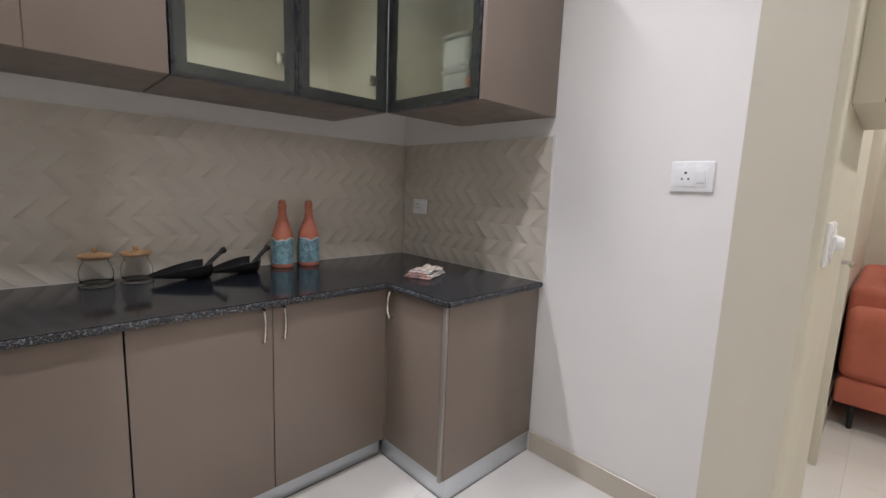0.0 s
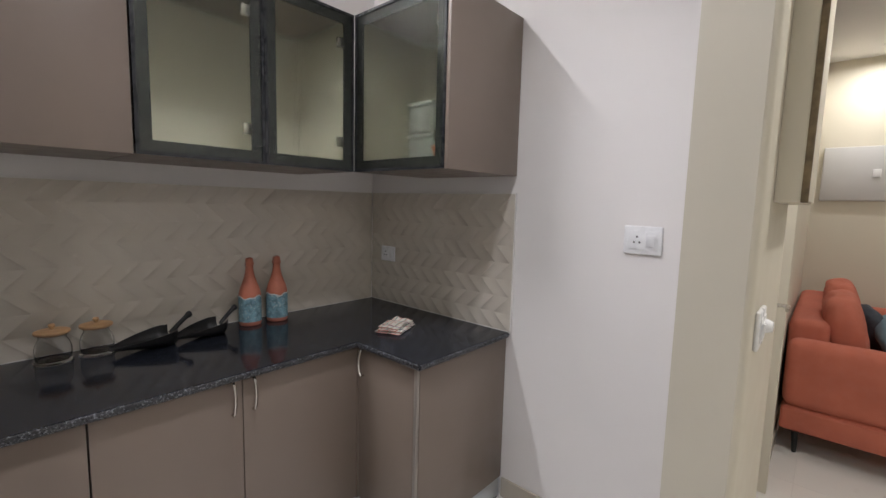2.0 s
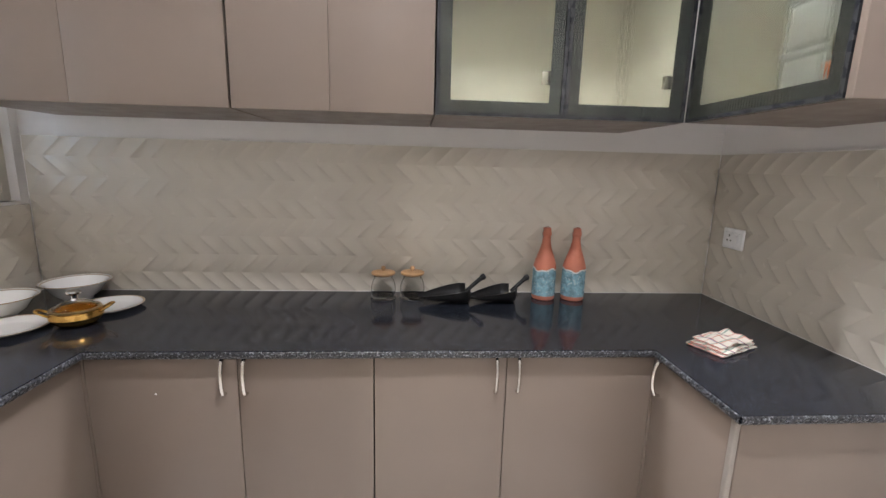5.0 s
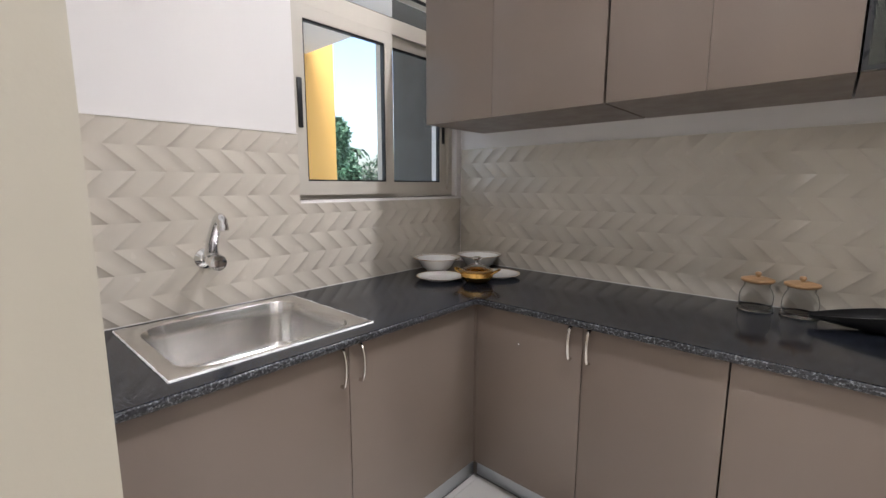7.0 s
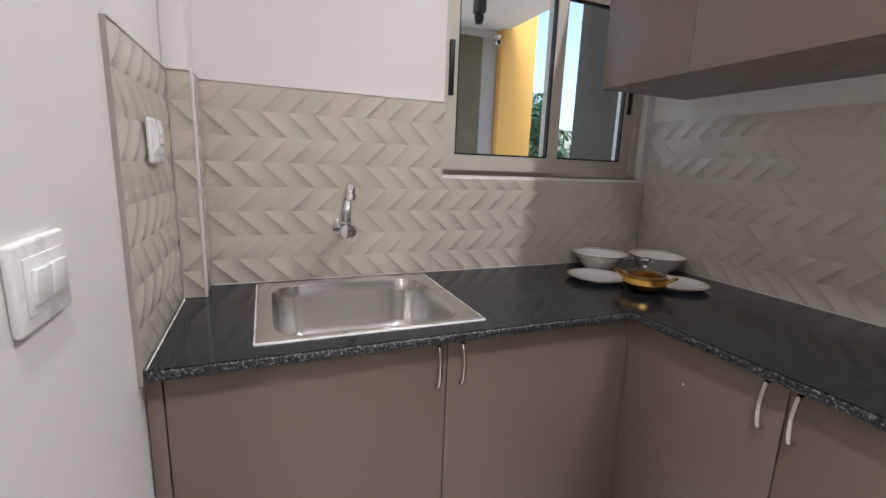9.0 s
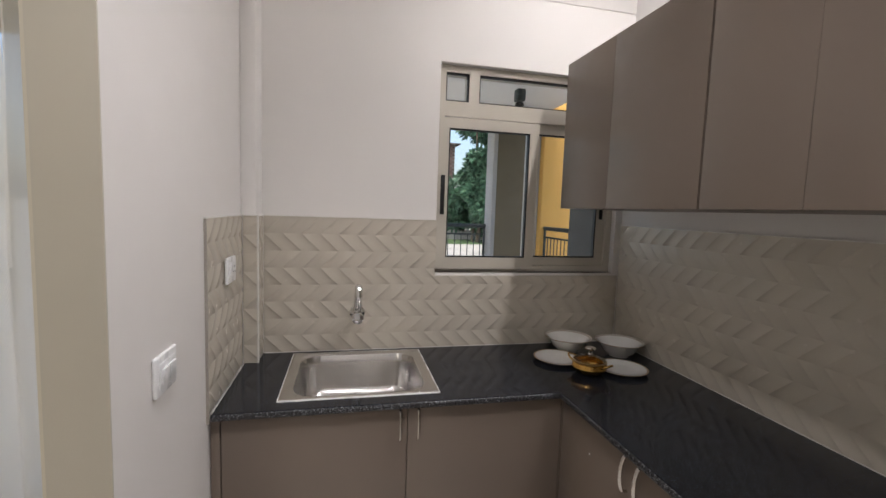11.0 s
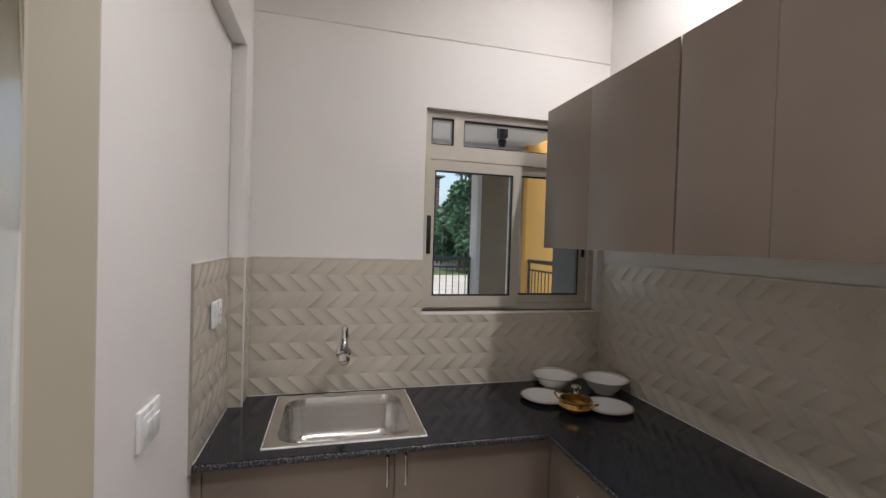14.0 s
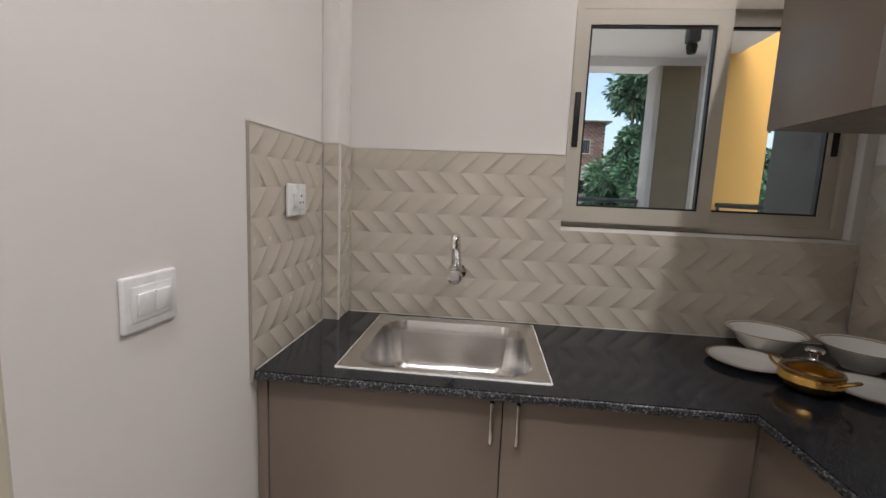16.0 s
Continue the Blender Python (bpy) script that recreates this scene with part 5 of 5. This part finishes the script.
tiling(column, pose(-0.245, YS + 0.012, TZ, 0, 0, 90) @ Matrix.Translation((0, -0.0042, 0)), 0.0, 1.535 - YS - 0.006, TILETOP - TZ)
tiling(column, pose(-0.239, 1.535, TZ, 0, 0, 180) @ Matrix.Translation((0, -0.0042, 0)), 0.0, 0.13, TILETOP - TZ)
tiling(wall_south, pose(0.255, YS, TZ, 0, 0, 180) @ Matrix.Translation((0, -0.0042, 0)), 0.0, 0.488, TILETOP - TZ)
TRIM = material("pale tile trim", (0.72, 0.70, 0.66), 0.4, vary=0.03)
for name, b in (("trim", box(XW + 0.001, XE - 0.001, YN - 0.011, YN - 0.0005, TILETOP, TILETOP + 0.005)), ("trim", box(XE - 0.011, XE - 0.0005, CEND - 0.003, YN - 0.012, TILETOP, TILETOP + 0.005)),
                ("trim", box(XE - 0.011, XE - 0.0005, CEND - 0.008, CEND - 0.0035, TOP, TILETOP + 0.005)), ("trim", box(XW + 0.0005, XW + 0.011, 1.547, WY0, TILETOP, TILETOP + 0.005)),
                ("trim", box(-0.244, -0.233, YS + 0.012, 1.546, TILETOP, TILETOP + 0.005)), ("trim", box(XW + 0.011, -0.245, 1.536, 1.546, TILETOP, TILETOP + 0.005)), ("trim", box(-0.232, 0.258, YS + 0.0005, YS + 0.011, TILETOP, TILETOP + 0.005))):
    structure(name, b, TRIM, "thin pale strip along the tiles", "trim")
structure("trim", box(-0.2405, -0.232, 1.5395, 1.548, TOP + 0.001, TILETOP + 0.005, bevel=0.002), TRIM, "pale corner strip of the tiled column", "trim")
structure("trim", box(0.2555, 0.2572, YS + 0.0005, YS + 0.0095, TOP - 0.03, TILETOP + 0.005), [material("dark joint", (0.36, 0.33, 0.29), 0.6)], "dark joint at the edge of the tiles", "trim")

first = None
for i in range(11):
    for j in range(11):
        x, y = -0.38 + 0.6 * i, YB + 0.01 + 0.6 * j
        if first is None:
            first = link("floor_tile", box(0.0004, 0.5996, 0.0004, 0.5996, -0.009, 0.0, bevel=0.0006, seg=1), FLOOR, slab, False)
            ob = first
        else:
            ob = new("floor_tile", first.data)
            ob.parent = slab
        ob.matrix_basis = pose(x, y, 0)
